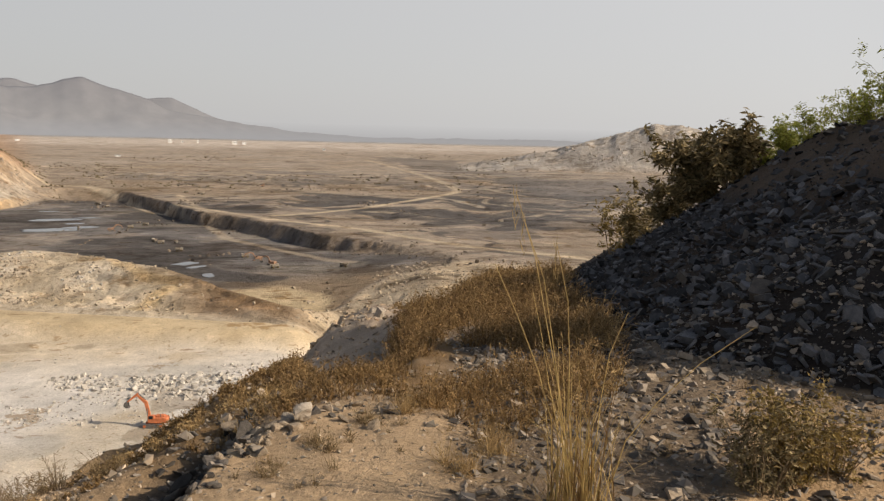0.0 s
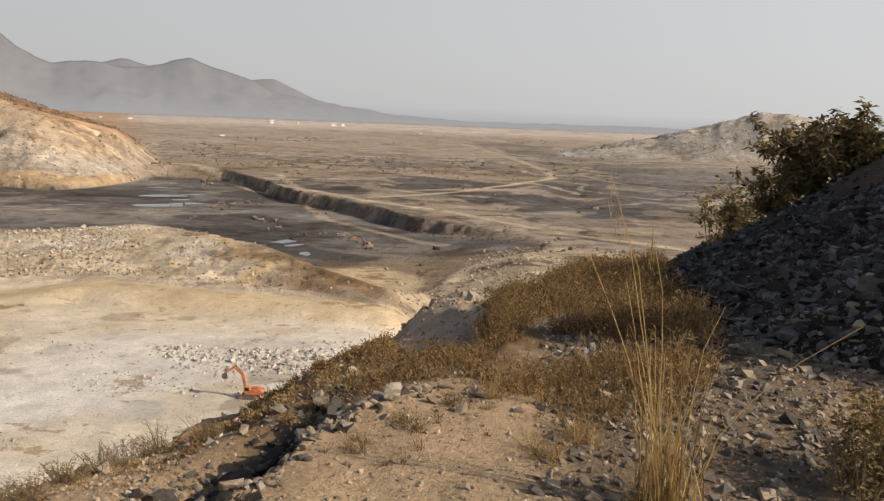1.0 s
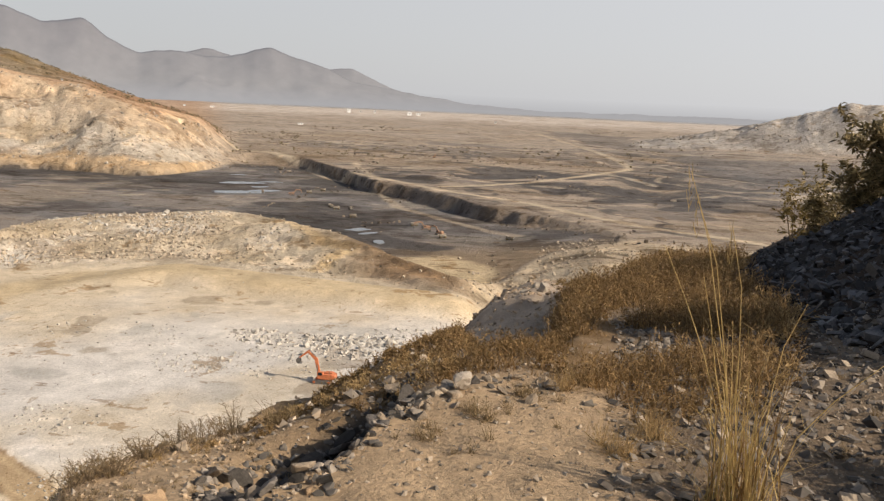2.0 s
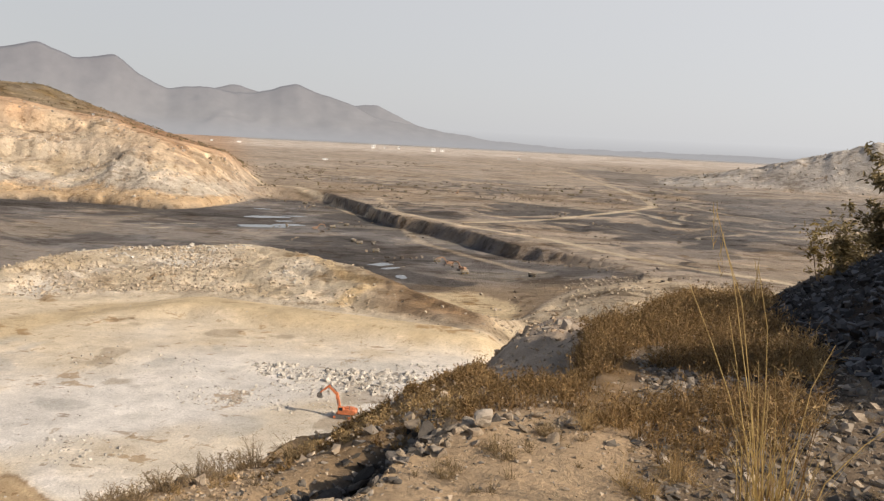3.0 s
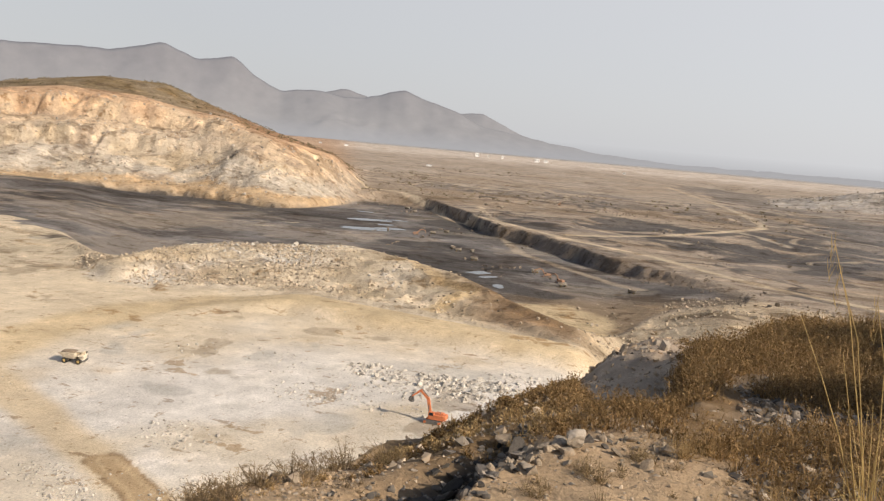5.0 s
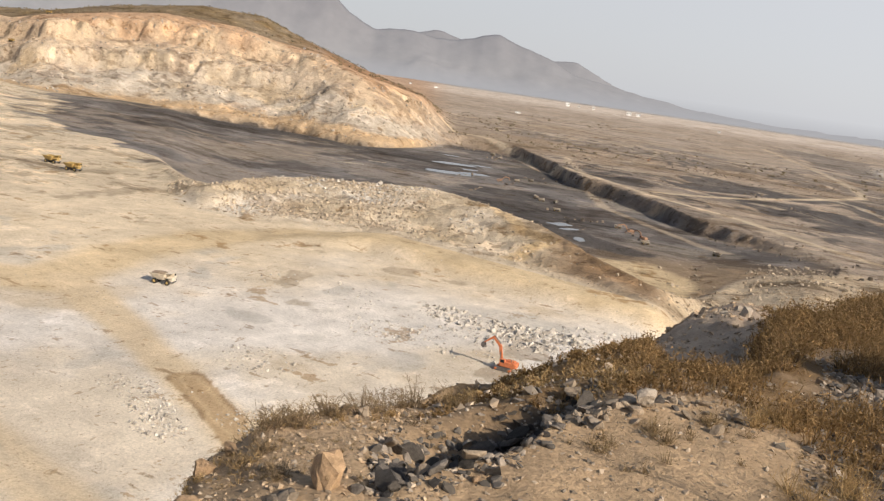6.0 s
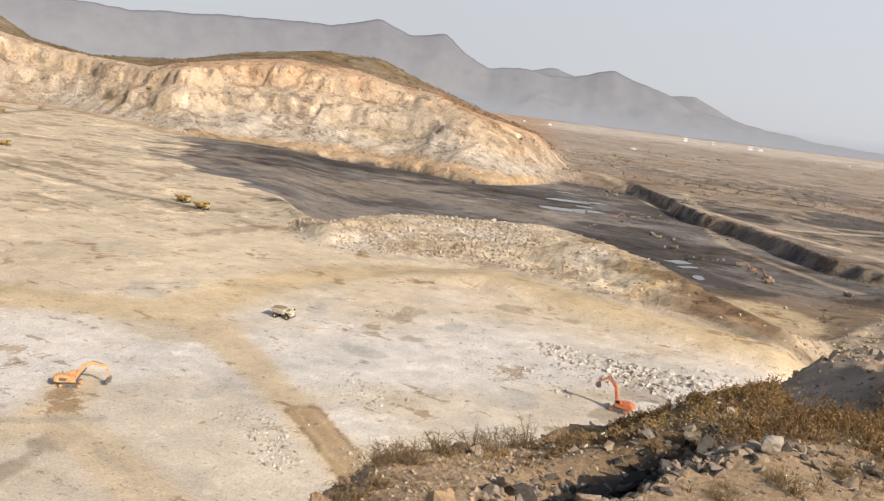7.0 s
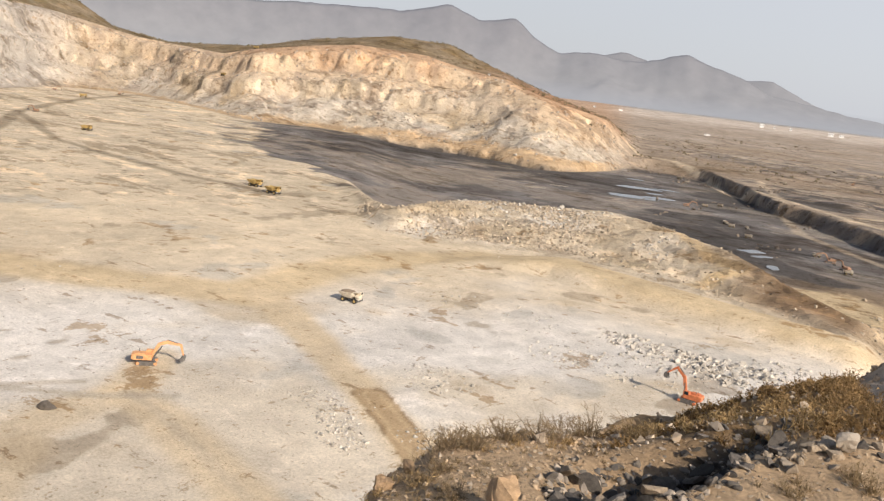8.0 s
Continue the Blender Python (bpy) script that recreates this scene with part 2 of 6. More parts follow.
def cliff_top(a):
    return knots(a, (24, -2.5), (27.3, -1.4), (31.8, -0.4), (34.2, 0.4), (37.2, 0.8), (39.5, 1.3), (44, 1.5), (46.9, 1.1), (50.7, 0.4), (52.5, -0.1), (57.6, 0.3), (62.3, 1.2), (66, 1.6), (90, 3))


def hill_top(a):
    return knots(a, (24, -2.4), (28, -1.1), (31.9, 0.0), (35.4, 1.2), (38.1, 2.2), (41.8, 2.3), (46.9, 1.5), (50.8, 0.6), (55.9, 0.2), (59.2, 0.8), (61.1, 2.0), (66, 2.4), (90, 4))


def cliff_width(a):
    return soft_knots(a, 1.5, (24, 180), (30, 230), (40, 300), (50, 300), (54, 240), (66, 360))


def far_height(x, y):
    a, d = polar(x, y)
    wob = 1 + 0.012 * fbm(x, y, 90, 3, 31)
    crest, base, wall = mound_edge(a) * wob, mound_base(a), scarp(a) * (1 + 0.026 * fbm(x, y, 60, 5, 33, 0.65))
    rise = knots(a, (7, 0), (9, 0.45), (14.4, 0.8), (18, 1), (40, 1), (41.5, 0.8), (44.5, 0))
    level = FLOOR - 7.5 * smooth((10.5 - a) / 4) * smooth(a / 6)
    u = np.clip((d - base) / np.maximum(crest - base, 5), 0, 1)
    lift = 0.30 * u + 0.42 * smooth((u - 0.30 + 0.30 * fbm(x, y, 55, 4, 36)) / 0.16) + 0.28 * smooth((u - 0.66 + 0.35 * fbm(x, y, 38, 4, 38)) / 0.12)
    broken = 2.0 * fbm(x, y, 24, 4, 35) + 2.4 * (0.30 - np.abs(fbm(x, y, 11, 4, 34, 0.62)))
    z = level + 8.0 * rise * lift + rise * smooth(u * 5) * smooth((1.12 - u) * 4) * broken
    # spoil tipped over the bench between the mound and the viewpoint's own hill
    spoil = smooth((9.5 - a) / 2.5) * smooth((d - 330) / 40) * smooth((crest + 10 - d) / 30)
    z = z + spoil * (2.2 * fbm(x, y, 34, 4, 32, 0.6) + 2.2 * (0.28 - np.abs(fbm(x, y, 17, 4, 30, 0.6))))
    bed = (d > 250) & (d < 420) & (a < 42) & (a > 0)
    if bed.any():
        z[bed] += 4.5 * (smooth(1.5 - line_distance(x[bed], y[bed], HAUL) / 13) * smooth((x[bed] + 215) / 40) * (1 - u[bed]))
    pit = knots(a, (-1, -75.5), (3, -79.5), (8, -85), (38, -87), (41, -84), (43.5, -79), (47, -77), (52, -76), (55, -75))
    drop = smooth((d - crest) / knots(a, (38, 26), (44, 80)))
    z = z + (pit - z) * drop + drop * 0.8 * fbm(x, y, 60, 4, 37)
    # the plateau past the scarp and the plain beyond
    upland = knots(d, (400, -75), (1300, -74), (1700, -70), (2300, -62), (3500, -36), (4300, -25), (4990, -20))
    graded = upland
    upland = upland + 1.1 * fbm(x, y, 160, 4, 41) * smooth((d - 600) / 300) * smooth((3200 - d) / 1200)
    lines = fbm(x + 0.3 * y, 1.8 * (y - 0.25 * x), 190, 5, 57)
    upland = upland + (1.5 * smooth(lines * 9 + 0.4) + 1.3 * smooth(lines * 14 - 4) + 1.3 * smooth(fbm(x + 0.5 * y, 1.5 * (y - 0.3 * x), 100, 4, 56) * 12)) * smooth((d - 620) / 120) * smooth((1800 - d) / 300) * smooth((26 - a) / 4)
    upland = upland + 2.0 * smooth(fbm(x + 0.4 * y, 3 * y, 420, 4, 58) * 12) * smooth((d - 900) / 300) * smooth((2700 - d) / 500)
    zone = (d > 600) & (d < 2600) & (a < 24) & (a > -16)
    if zone.any():
        low = np.zeros(zone.sum())
        for half, line in CUTS:
            low += min(2.5, half * 0.06) * smooth(1.5 - line_distance(x[zone], y[zone], line) / half)
        upland[zone] -= low
        near_road = np.minimum(np.minimum(line_distance(x[zone], y[zone], BRANCH), line_distance(x[zone], y[zone], NORTH_ROAD)), line_distance(x[zone], y[zone], PLATEAU_ROAD))
        upland[zone] += (graded[zone] + 0.8 - upland[zone]) * smooth(1.6 - near_road / 28)
    bank = smooth((d - wall) / (knots(a, (-3, 14), (10, 12), (20, 18), (26, 60)) * (1 + 0.9 * smooth(fbm(x, y, 90, 3, 39) * 4 + 0.3))))
    z = z + (upland - z) * bank
    # the high wall and the scrub hill behind it
    width = cliff_width(a)
    high = (wall + width) * tan(cliff_top(a))
    t = np.clip((d - wall) / width, 0, 1)
    gully = fbm(x, y, 60, 4, 43)
    side = np.radians(a) * d
    ledge = t + 0.10 * gully + 0.055 * fbm(x, y, 24, 3, 46, 0.6)
    rise_up = 0.05 * smooth(ledge / 0.05) + 0.26 * np.clip((ledge - 0.10) / 0.40, 0, 1) + 0.20 * smooth((ledge - 0.46) / 0.07) + 0.09 * np.clip((ledge - 0.53) / 0.15, 0, 1) + 0.30 * smooth((ledge - 0.70) / 0.09) + 0.10 * np.clip((ledge - 0.79) / 0.2, 0, 1)
    even = 0.05 * smooth(t / 0.05) + 0.95 * smooth(0.08 + 0.92 * t) * 1.0
    rise_up = even + (rise_up - even) * (0.15 + 0.6 * smooth((a - 33) / 7))
    cracks = (0.30 - np.abs(fbm(side, 0.25 * d, 22, 4, 44, 0.6))) * (smooth(1.4 - np.abs(ledge - 0.75) / 0.07) + 0.7 * smooth(1.4 - np.abs(ledge - 0.5) / 0.07))
    face = FLOOR - 9 + (high - FLOOR + 9) * rise_up + (2.5 * gully + 4.5 * cracks * smooth((a - 30) / 8) + 4.0 * (0.3 - np.abs(fbm(x, y, 26, 4, 45, 0.6)))) * np.sin(np.pi * t) ** 0.7
    summit = (wall + width + 220) * tan(hill_top(a))
    s = np.clip((d - wall - width) / 220, 0, 1)
    hill = high + (summit - high) * smooth(s)
    gone = smooth((d - wall - width - 240) / 420)
    hill = hill + (upland - hill) * gone
    body = np.where(t < 1, face, hill)
    here = smooth((a - 24.5) / 3.0) * (d > wall)
    z = z + (np.maximum(body, z) - z) * here
    # the pale stone ridge on the other side
    peak = 2060 * tan(knots(a, (-90, -2), (-40, -1.2), (-30, -0.6), (-22, 0.1), (-17.2, 0.5), (-15.4, 1.0), (-13.8, 1.1), (-11.9, 0.5), (-10.1, 0.1), (-7.9, -0.4), (-5.3, -1.0), (-2.4, -1.6), (-0.5, -2.1)))
    up = smooth((d - 1880) / 170) * (1 - smooth((d - 2090) / 300))
    ridge = upland + (peak - upland) * up + up * (7 * fbm(x, y, 70, 4, 47) + 22 * (0.26 - np.abs(fbm(x, y, 85, 4, 48, 0.6))) * smooth((2120 - d) / 60))
    z = np.where(a < -0.5, np.maximum(z, ridge), z)
    return z


def ground_height(x, y):
    """World height of the land at x, y, and whether the shale heap lies there."""
    x, y = np.asarray(x, float), np.asarray(y, float)
    a, d = polar(x, y)
    near, shale = near_height(x, y)
    far = far_height(x, y)
    back = -1.6 - 0.12 * np.maximum(d - 40, 0)
    own = (near > far) | ((np.abs(a) > 100) & (back > far))
    far = np.where(np.abs(a) > 100, np.maximum(far, np.maximum(back, -70)), far)
    return EYE + np.maximum(near, far), shale & (near > far), own


def height_at(x, y):
    return float(ground_height(np.array([x]), np.array([y]))[0][0])


# roads and stains on the land, in metres on the plan
HAUL = [(-300, 118), (-271, 126), (-235, 153), (-209, 174), (-222, 220), (-222, 266), (-208, 306), (-175, 320), (-120, 313), (-76, 308), (-40, 310), (10, 320)]
RAMP = [(-205, 180), (-163, 162), (-129, 145), (-90, 126)]
RAMP_FOOT = [(-125, 145), (-108, 135.5), (-88, 124)]
RAMP_LOW = [(-174, 120), (-168, 113), (-158, 101), (-143, 100), (-125, 96), (-112, 93), (-90, 88)]
SPUR_LOW = [(-185, 58), (-175, 82), (-171, 92), (-168, 96)]
SPUR_MID = [(-133, 60), (-144, 69), (-152, 75), (-155, 86), (-158, 100)]
TRUCK_WAY = [(-803, 386), (-709, 355), (-599, 316), (-516, 311), (-434, 311), (-389, 321), (-365, 316)]
FAR_WAY = [(-560, 240), (-672, 310), (-786, 378), (-883, 459), (-987, 555), (-1117, 705), (-1045, 740), (-1061, 909)]
PLATEAU_ROAD = [(-471, 1122), (-405, 1053), (-313, 912), (-225, 821), (-150, 745), (-64, 681), (-7, 612), (33, 582), (83, 552), (130, 500)]
BRANCH = [(-155, 778), (-122, 815), (-84, 879), (-36, 1008), (18, 1168)]
NORTH_ROAD = [(-208, 2289), (-64, 1714), (-13, 1480), (19, 1256), (18, 1168)]
PIT_RAMP = [(-306, 985), (-215, 780), (-175, 690), (-126, 632), (-60, 560)]
# dark cuts in the plateau, where coal is dug: half their depth on the plan, and their line
CUTS = [
    (34, [(-137, 941), (-129, 1024), (-99, 971), (-74, 974), (-53, 1000)]),
    (30, [(-84, 862), (-54, 874), (-26, 857), (2, 847), (23, 832)]),
    (40, [(22, 826), (42, 818), (65, 788)]),
    (15, [(-64, 816), (-44, 787)]),
    (18, [(-235, 859), (-203, 829), (-172, 811)]),
    (26, [(14, 1064), (35, 1000), (47, 922)]),
    (130, [(-98, 2365), (-20, 2137), (43, 1919)]),
    (90, [(35, 1818), (78, 1929)]),
    (70, [(-14, 1626), (36, 1581), (85, 1580), (136, 1514), (152, 1440)]),
    (13, [(-7, 734), (14, 749)]),
    (12, [(46, 703), (66, 733), (86, 718)]),
    (26, [(20, 1044), (55, 975), (94, 943), (133, 907)]),
    (55, [(98, 1137), (136, 1116), (194, 1111), (245, 1086)]),
    (30, [(-327, 1590), (-241, 1597), (-174, 1568)]),
    (20, [(-145, 915), (-114, 969), (-55, 989)]),
    (18, [(-42, 897), (12, 825), (65, 798)]),
    (18, [(74, 875), (114, 798)]),
    (13, [(23, 755), (81, 748)]),
    (22, [(131, 1081), (163, 1027)]),
    (24, [(-152, 1099), (-78, 1028)]),
    (50, [(107, 1751), (161, 1547), (213, 1545)]),
    (26, [(66, 1305), (131, 1243)]),
    (18, [(105, 983), (140, 942)]),
]
# blackest coal, and pale spoil, on the pit floor
COAL_SEAMS = [(16, [(-232, 567), (-208, 570), (-173, 540), (-145, 514), (-115, 498)]), (22, [(-272, 661), (-246, 660), (-238, 679)]), (28, [(-102, 702), (-64, 655), (-8, 618), (16, 593)]), (40, [(-294, 871), (-271, 858)])]
PALE_SPOIL = [(14, [(-191, 742), (-114, 691), (-60, 624)]), (18, [(-274, 778), (-229, 781)]), (16, [(-107, 542), (-88, 543), (-67, 546)]), (22, [(-345, 900), (-312, 885)])]
TRAILS = [[(-93, 1970), (-44, 1618), (-2, 1440), (23, 1316)], [(24, 1261), (97, 1179), (157, 1099), (189, 1023)], [(106, 810), (130, 813)], [(-6, 1059), (54, 943)]]
MOUND_TRACK = [(-170, 440), (-142, 400), (-120, 385), (-128, 352)]
HILL_ROAD = [(-637, 1263), (-544, 1153), (-513, 1123), (-471, 1122)]


def mix(c, other, k):
    return c + (np.array(other) - c) * np.clip(k, 0, 1)[..., None]


def soil_colour(x, y, z, shale, near):
    """The dry colour of the ground by what lies there: rock floor, coal, clay, scrub.
    Far haze and some near light and shade are put into it.
    """
    a, d = polar(x, y)
    n1, n2, n3 = fbm(x, y, 120, 4, 51), fbm(x, y, 28, 4, 53), fbm(x, y, 420, 3, 55)
    streak = fbm(x + 0.3 * y, 1.8 * (y - 0.25 * x), 190, 5, 57)
    patch = fbm(x, y, 24, 4, 59)
    c = np.zeros((*np.shape(x), 3)) + (0.60, 0.56, 0.505)
    c = mix(c, (0.575, 0.475, 0.34), smooth((d - 235) / 110 + 0.5 * n1 + 0.35 * n2))
    c = mix(c, (0.57, 0.475, 0.345), 0.9 * smooth((a - 40) / 6) * smooth((d - 235) / 90))
    c = mix(c, (0.54, 0.45, 0.32), 0.6 * smooth(n1 * 2.5 + n2 * 1.5 - 0.3))
    c = mix(c, (0.42, 0.33, 0.22), smooth(n2 * 5 - 2.0) * 0.4)
    c = mix(c, (0.27, 0.215, 0.15), smooth(patch * 14 - 6.0) * 0.6 * (d > 150))
    c = mix(c, (0.36, 0.34, 0.30), smooth(-patch * 8 - 3.4) * 0.5)

    def road(ways, colour, zone):
        """Paints tracks, each with a half-width and a strength, where the zone holds."""
        for way, w, k in ways:
            c[zone] = mix(c[zone], colour, k * smooth(1.6 - line_distance(x[zone], y[zone], way) / w + 0.35 * n2[zone]))

    def lay(lines, colour, zone, weight, reach, hard):
        """Lays patches of another soil along lines, with ragged edges."""
        for half, line in lines:
            k = smooth((reach - line_distance(x[zone], y[zone], line) / half + 0.8 * n2[zone] + 0.4 * patch[zone]) * hard)
            c[zone] = mix(c[zone], colour, weight[zone] * k)

    floor_zone = (d > 90) & (d < 460) & (a > 0)
    road(((HAUL, 11, 0.85),), (0.53, 0.41, 0.25), floor_zone)
    road(((RAMP, 5.5, 0.9), (RAMP_LOW, 5.0, 0.75), (SPUR_MID, 5.0, 0.6)), (0.55, 0.44, 0.295), floor_zone)
    road(((SPUR_LOW, 1.3, 0.7), ([(-176, 79), (-169, 86), (-159, 95), (-150, 108)], 1.3, 0.7), (RAMP_LOW[2:], 1.2, 0.35)), (0.40, 0.345, 0.27), floor_zone)
    # the worn cut at the ramp's foot, with a ragged berm
    foot = floor_zone & (d > 120) & (d < 215) & (x > -140)
    far_out = line_distance(x[foot], y[foot], RAMP_FOOT) + 1.1 * n2[foot] + 0.9 * fbm(x[foot], y[foot], 3, 3, 65)
    c[foot] = mix(c[foot], (0.36, 0.255, 0.145), 0.9 * smooth((4.1 - far_out) * 1.6))
    c[foot] = mix(c[foot], (0.24, 0.165, 0.095), 0.8 * smooth((0.9 - np.abs(far_out - 3.6)) * 2) * smooth(fbm(x[foot], y[foot], 5, 3, 66) * 4 + 0.6))
    c[foot] = mix(c[foot], (0.47, 0.36, 0.22), 0.6 * smooth((0.55 - np.abs(far_out - 1.6)) * 3))
    # the rocky mound
    crest, base = mound_edge(a), mound_base(a)
    on = smooth((d - base) / 20) * smooth((44 - a) / 3) * (d < crest + 20)
    rock = np.array((0.475, 0.395, 0.29)) + n2[..., None] * 0.14
    c = mix(c, rock, on * 0.85)
    c = mix(c, (0.52, 0.48, 0.42), on * smooth(1 - np.abs((d - crest + 45) / 32)) * smooth((a - 24) / 5) * (0.5 + n2))
    c = mix(c, (0.25, 0.165, 0.095), smooth((20 - a) / 6) * smooth((d - base - 6) / 30) * (d < crest + 60) * smooth((a - 7) / 4 + 0.4 * n2))
    road(((MOUND_TRACK, 4, 0.8),), (0.50, 0.37, 0.21), (d > 330) & (d < 520) & (a > 8) & (a < 40))
    # the bench by the sand pit
    c = mix(c, (0.42, 0.33, 0.225), smooth((11 - a) / 5 + 0.5 * n2) * smooth((crest + 40 - d) / 50) * 0.8)
    bench = smooth((10.5 - a) / 2.5) * smooth((crest + 20 - d) / 40) * smooth((d - 310) / 30)
    c = mix(c, (0.47, 0.385, 0.275), bench * smooth((patch + 0.6 * n2) * 5 - 0.3) * 0.8)
    c = mix(c, (0.155, 0.115, 0.075), bench * smooth((-patch - 0.5 * n2) * 6 - 1.0) * 0.8)
    # coal floor
    wall = scarp(a)
    coal = smooth((d - crest - 6 + (110 * n2 + 40 * patch) * smooth((a - 39) / 4)) / 22) * (d < wall + 12) * smooth((51.8 - a + 3.5 * n2 + 2 * patch) / 2)
    c = mix(c, np.array((0.150, 0.136, 0.126)) + 0.09 * (streak[..., None] + n2[..., None]) + 0.05 * patch[..., None], coal)
    c = mix(c, (0.25, 0.215, 0.18), coal * smooth(streak * 9 - 1.2 + 4 * patch) * 0.75)
    c = mix(c, (0.27, 0.22, 0.165), coal * 0.55 * smooth((a - 26) / 10) * smooth(n1 * 3 + n2 * 2))
    c = mix(c, (0.080, 0.073, 0.068), coal * smooth(-streak * 9 - 1.9 + 3 * patch) * 0.8)
    c = mix(c, (0.24, 0.18, 0.12), coal * smooth((18 - a) / 8) * smooth((560 - d) / 80))
    pitted = (d > 450) & (d < 1000) & (a < 40) & (a > -3)
    lay(PALE_SPOIL, (0.21, 0.185, 0.155), pitted, coal * 0.8, 1.2, 2)
    lay(COAL_SEAMS, (0.072, 0.066, 0.062), pitted, coal * 0.9, 1.2, 2)
    sand = smooth((1.15 - np.hypot((x + 84 + 0.25 * (y - 432)) / 26, (y - 432) / 42) + 0.5 * n2) * 3)
    c = mix(c, (0.48, 0.375, 0.235), sand)
    # plateau and plain, with distance haze put into the colours as paler tones
    up = smooth((d - wall) / 14)
    brown = np.array((0.30, 0.24, 0.18)) + 0.08 * n1[..., None]
    c = mix(c, brown, up)
    fleck = fbm(x, 1.3 * y, 60, 4, 67, 0.6)
    # dark streaks: coal, and the shade of bench steps put into the colour
    dark = smooth(streak * 24 - 2.4 + 3.0 * smooth((2 - a) / 10) + 3 * fleck) * up * smooth((1750 - d) / 300) * smooth((24 - a) / 4)
    c = mix(c, (0.155, 0.135, 0.12), dark * 0.65)
    bench_line = fbm(x + 0.5 * y, 1.5 * (y - 0.3 * x), 100, 4, 56)
    worked = up * smooth((d - wall - 10) / 60) * smooth((1850 - d) / 300) * smooth((24 - a) / 5)
    c = mix(c, (0.10, 0.09, 0.083), worked * 0.8 * smooth((0.085 - np.abs(bench_line - 0.10 + 0.05 * fleck)) / 0.035) * smooth(n1 * 3 + 0.9))
    c = mix(c, (0.36, 0.30, 0.235), worked * 0.7 * smooth((bench_line - 0.22 + 0.1 * fleck) / 0.06) * smooth((0.42 - bench_line) / 0.08))
    lay(CUTS, (0.100, 0.091, 0.085), (d > 600) & (d < 2600) & (a < 24) & (a > -16), up * 0.9, 1.15, 2.2)
    # haze over the flats and the plain, put in as paler colours
    c = mix(c, (0.185, 0.175, 0.168), 0.8 * up * smooth((-3 - a) / 4) * smooth((d - 750) / 150) * smooth((1890 - d) / 60) * (0.55 + 0.8 * streak))
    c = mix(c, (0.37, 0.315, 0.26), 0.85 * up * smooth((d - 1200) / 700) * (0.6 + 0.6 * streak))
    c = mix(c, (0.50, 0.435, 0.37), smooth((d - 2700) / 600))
    # grey haze at the plain's end, put into the ground colour
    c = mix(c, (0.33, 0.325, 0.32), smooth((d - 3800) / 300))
    flats = (d > 480) & (d < 2300) & (a < 31) & (a > -16)
    road(((PLATEAU_ROAD, 4.2, 1.0), (BRANCH, 4.5, 1.0), (NORTH_ROAD, 6, 0.7), (PIT_RAMP, 4, 0.5), (HILL_ROAD, 7, 0.9)), (0.49, 0.40, 0.285), flats)
    road([(way, 5, 0.7) for way in TRAILS], (0.40, 0.34, 0.26), flats)
    trail = np.abs(fbm(x, y, 330, 3, 69))
    c = mix(c, (0.38, 0.315, 0.235), up * 0.75 * smooth((0.022 - trail) / 0.014) * smooth((d - 600) / 60) * smooth((2000 - d) / 300) * smooth((27 - a) / 3))
    # dark bank under the plateau's rim
    bank = smooth(1.4 - np.abs(d - wall - 8) / 12) * smooth((25 - a) / 2) * smooth((a - 0.5) / 5)
    c = mix(c, (0.165, 0.135, 0.11), bank * smooth(0.55 + 1.6 * n2 + 1.2 * patch))
    c = mix(c, (0.30, 0.225, 0.155), bank * smooth(1.4 * patch - 1.6 * n2 - 0.1) * 0.8)
    # high wall: grey stone below, orange clay above, scrub on the top
    width = cliff_width(a)
    t = (d - wall) / width
    cl = smooth((a - 25) / 3) * smooth((d - wall + 10) / 20)
    c = mix(c, np.array((0.485, 0.40, 0.298)) + 0.14 * n2[..., None], cl * (t < 1.1))
    c = mix(c, (0.43, 0.39, 0.33), 0.55 * cl * smooth((0.5 - t + 0.25 * n2) / 0.2) * smooth((t - 0.1) / 0.06) * (a < 58))
    c = mix(c, (0.51, 0.385, 0.26), 0.85 * cl * smooth((t - 0.48 + 0.3 * n2 + 0.2 * n1) / 0.3) * (t < 1.2))
    c = mix(c, (0.25, 0.19, 0.145), cl * smooth(patch * 8 - 2.0) * 0.5 * (t < 1))
    c = mix(c, (0.43, 0.27, 0.16), cl * smooth((t - 0.80 + 0.2 * n1 + 0.15 * n2) / 0.12) * smooth((54 - a) / 4) * 0.7)
    c = mix(c, (0.46, 0.33, 0.20), cl * smooth((0.2 - t + 0.1 * n2) / 0.1) * (t > -0.2))
    c = mix(c, (0.40, 0.37, 0.33), cl * smooth((a - 60) / 4) * (t < 1) * 0.8)
    scrub = cl * smooth((t - 1.02 + 0.06 * n2) / 0.1)
    c = mix(c, np.array((0.205, 0.155, 0.095)) + np.array((0.10, 0.035, 0.02)) * smooth((37 - a) / 5)[..., None] + 0.06 * n2[..., None], scrub * smooth((wall + width + 700 - d) / 100))
    pale = smooth((d - 1880) / 60) * smooth((-0.5 - a) / 1.5) * smooth((2300 - d) / 60)
    c = mix(c, np.array((0.42, 0.38, 0.33)) + 0.12 * n2[..., None], pale)
    # shaded folds of the ridge, put into its colour by noise
    c = mix(c, (0.26, 0.235, 0.21), pale * 0.6 * smooth(n1 * 4 + n2 * 2 - 0.2))
    road(((TRUCK_WAY, 3.5, 0.7), (FAR_WAY, 5, 0.7)), (0.24, 0.19, 0.13), (d > 300) & (d < 1600) & (a > 38))
    # the hill underfoot
    f1, f2 = fbm(x, y, 1.1, 4, 61), fbm(x, y, 5, 4, 63)
    edge = platform_edge(a)
    own = np.zeros((*np.shape(x), 3)) + (0.43, 0.310, 0.192)
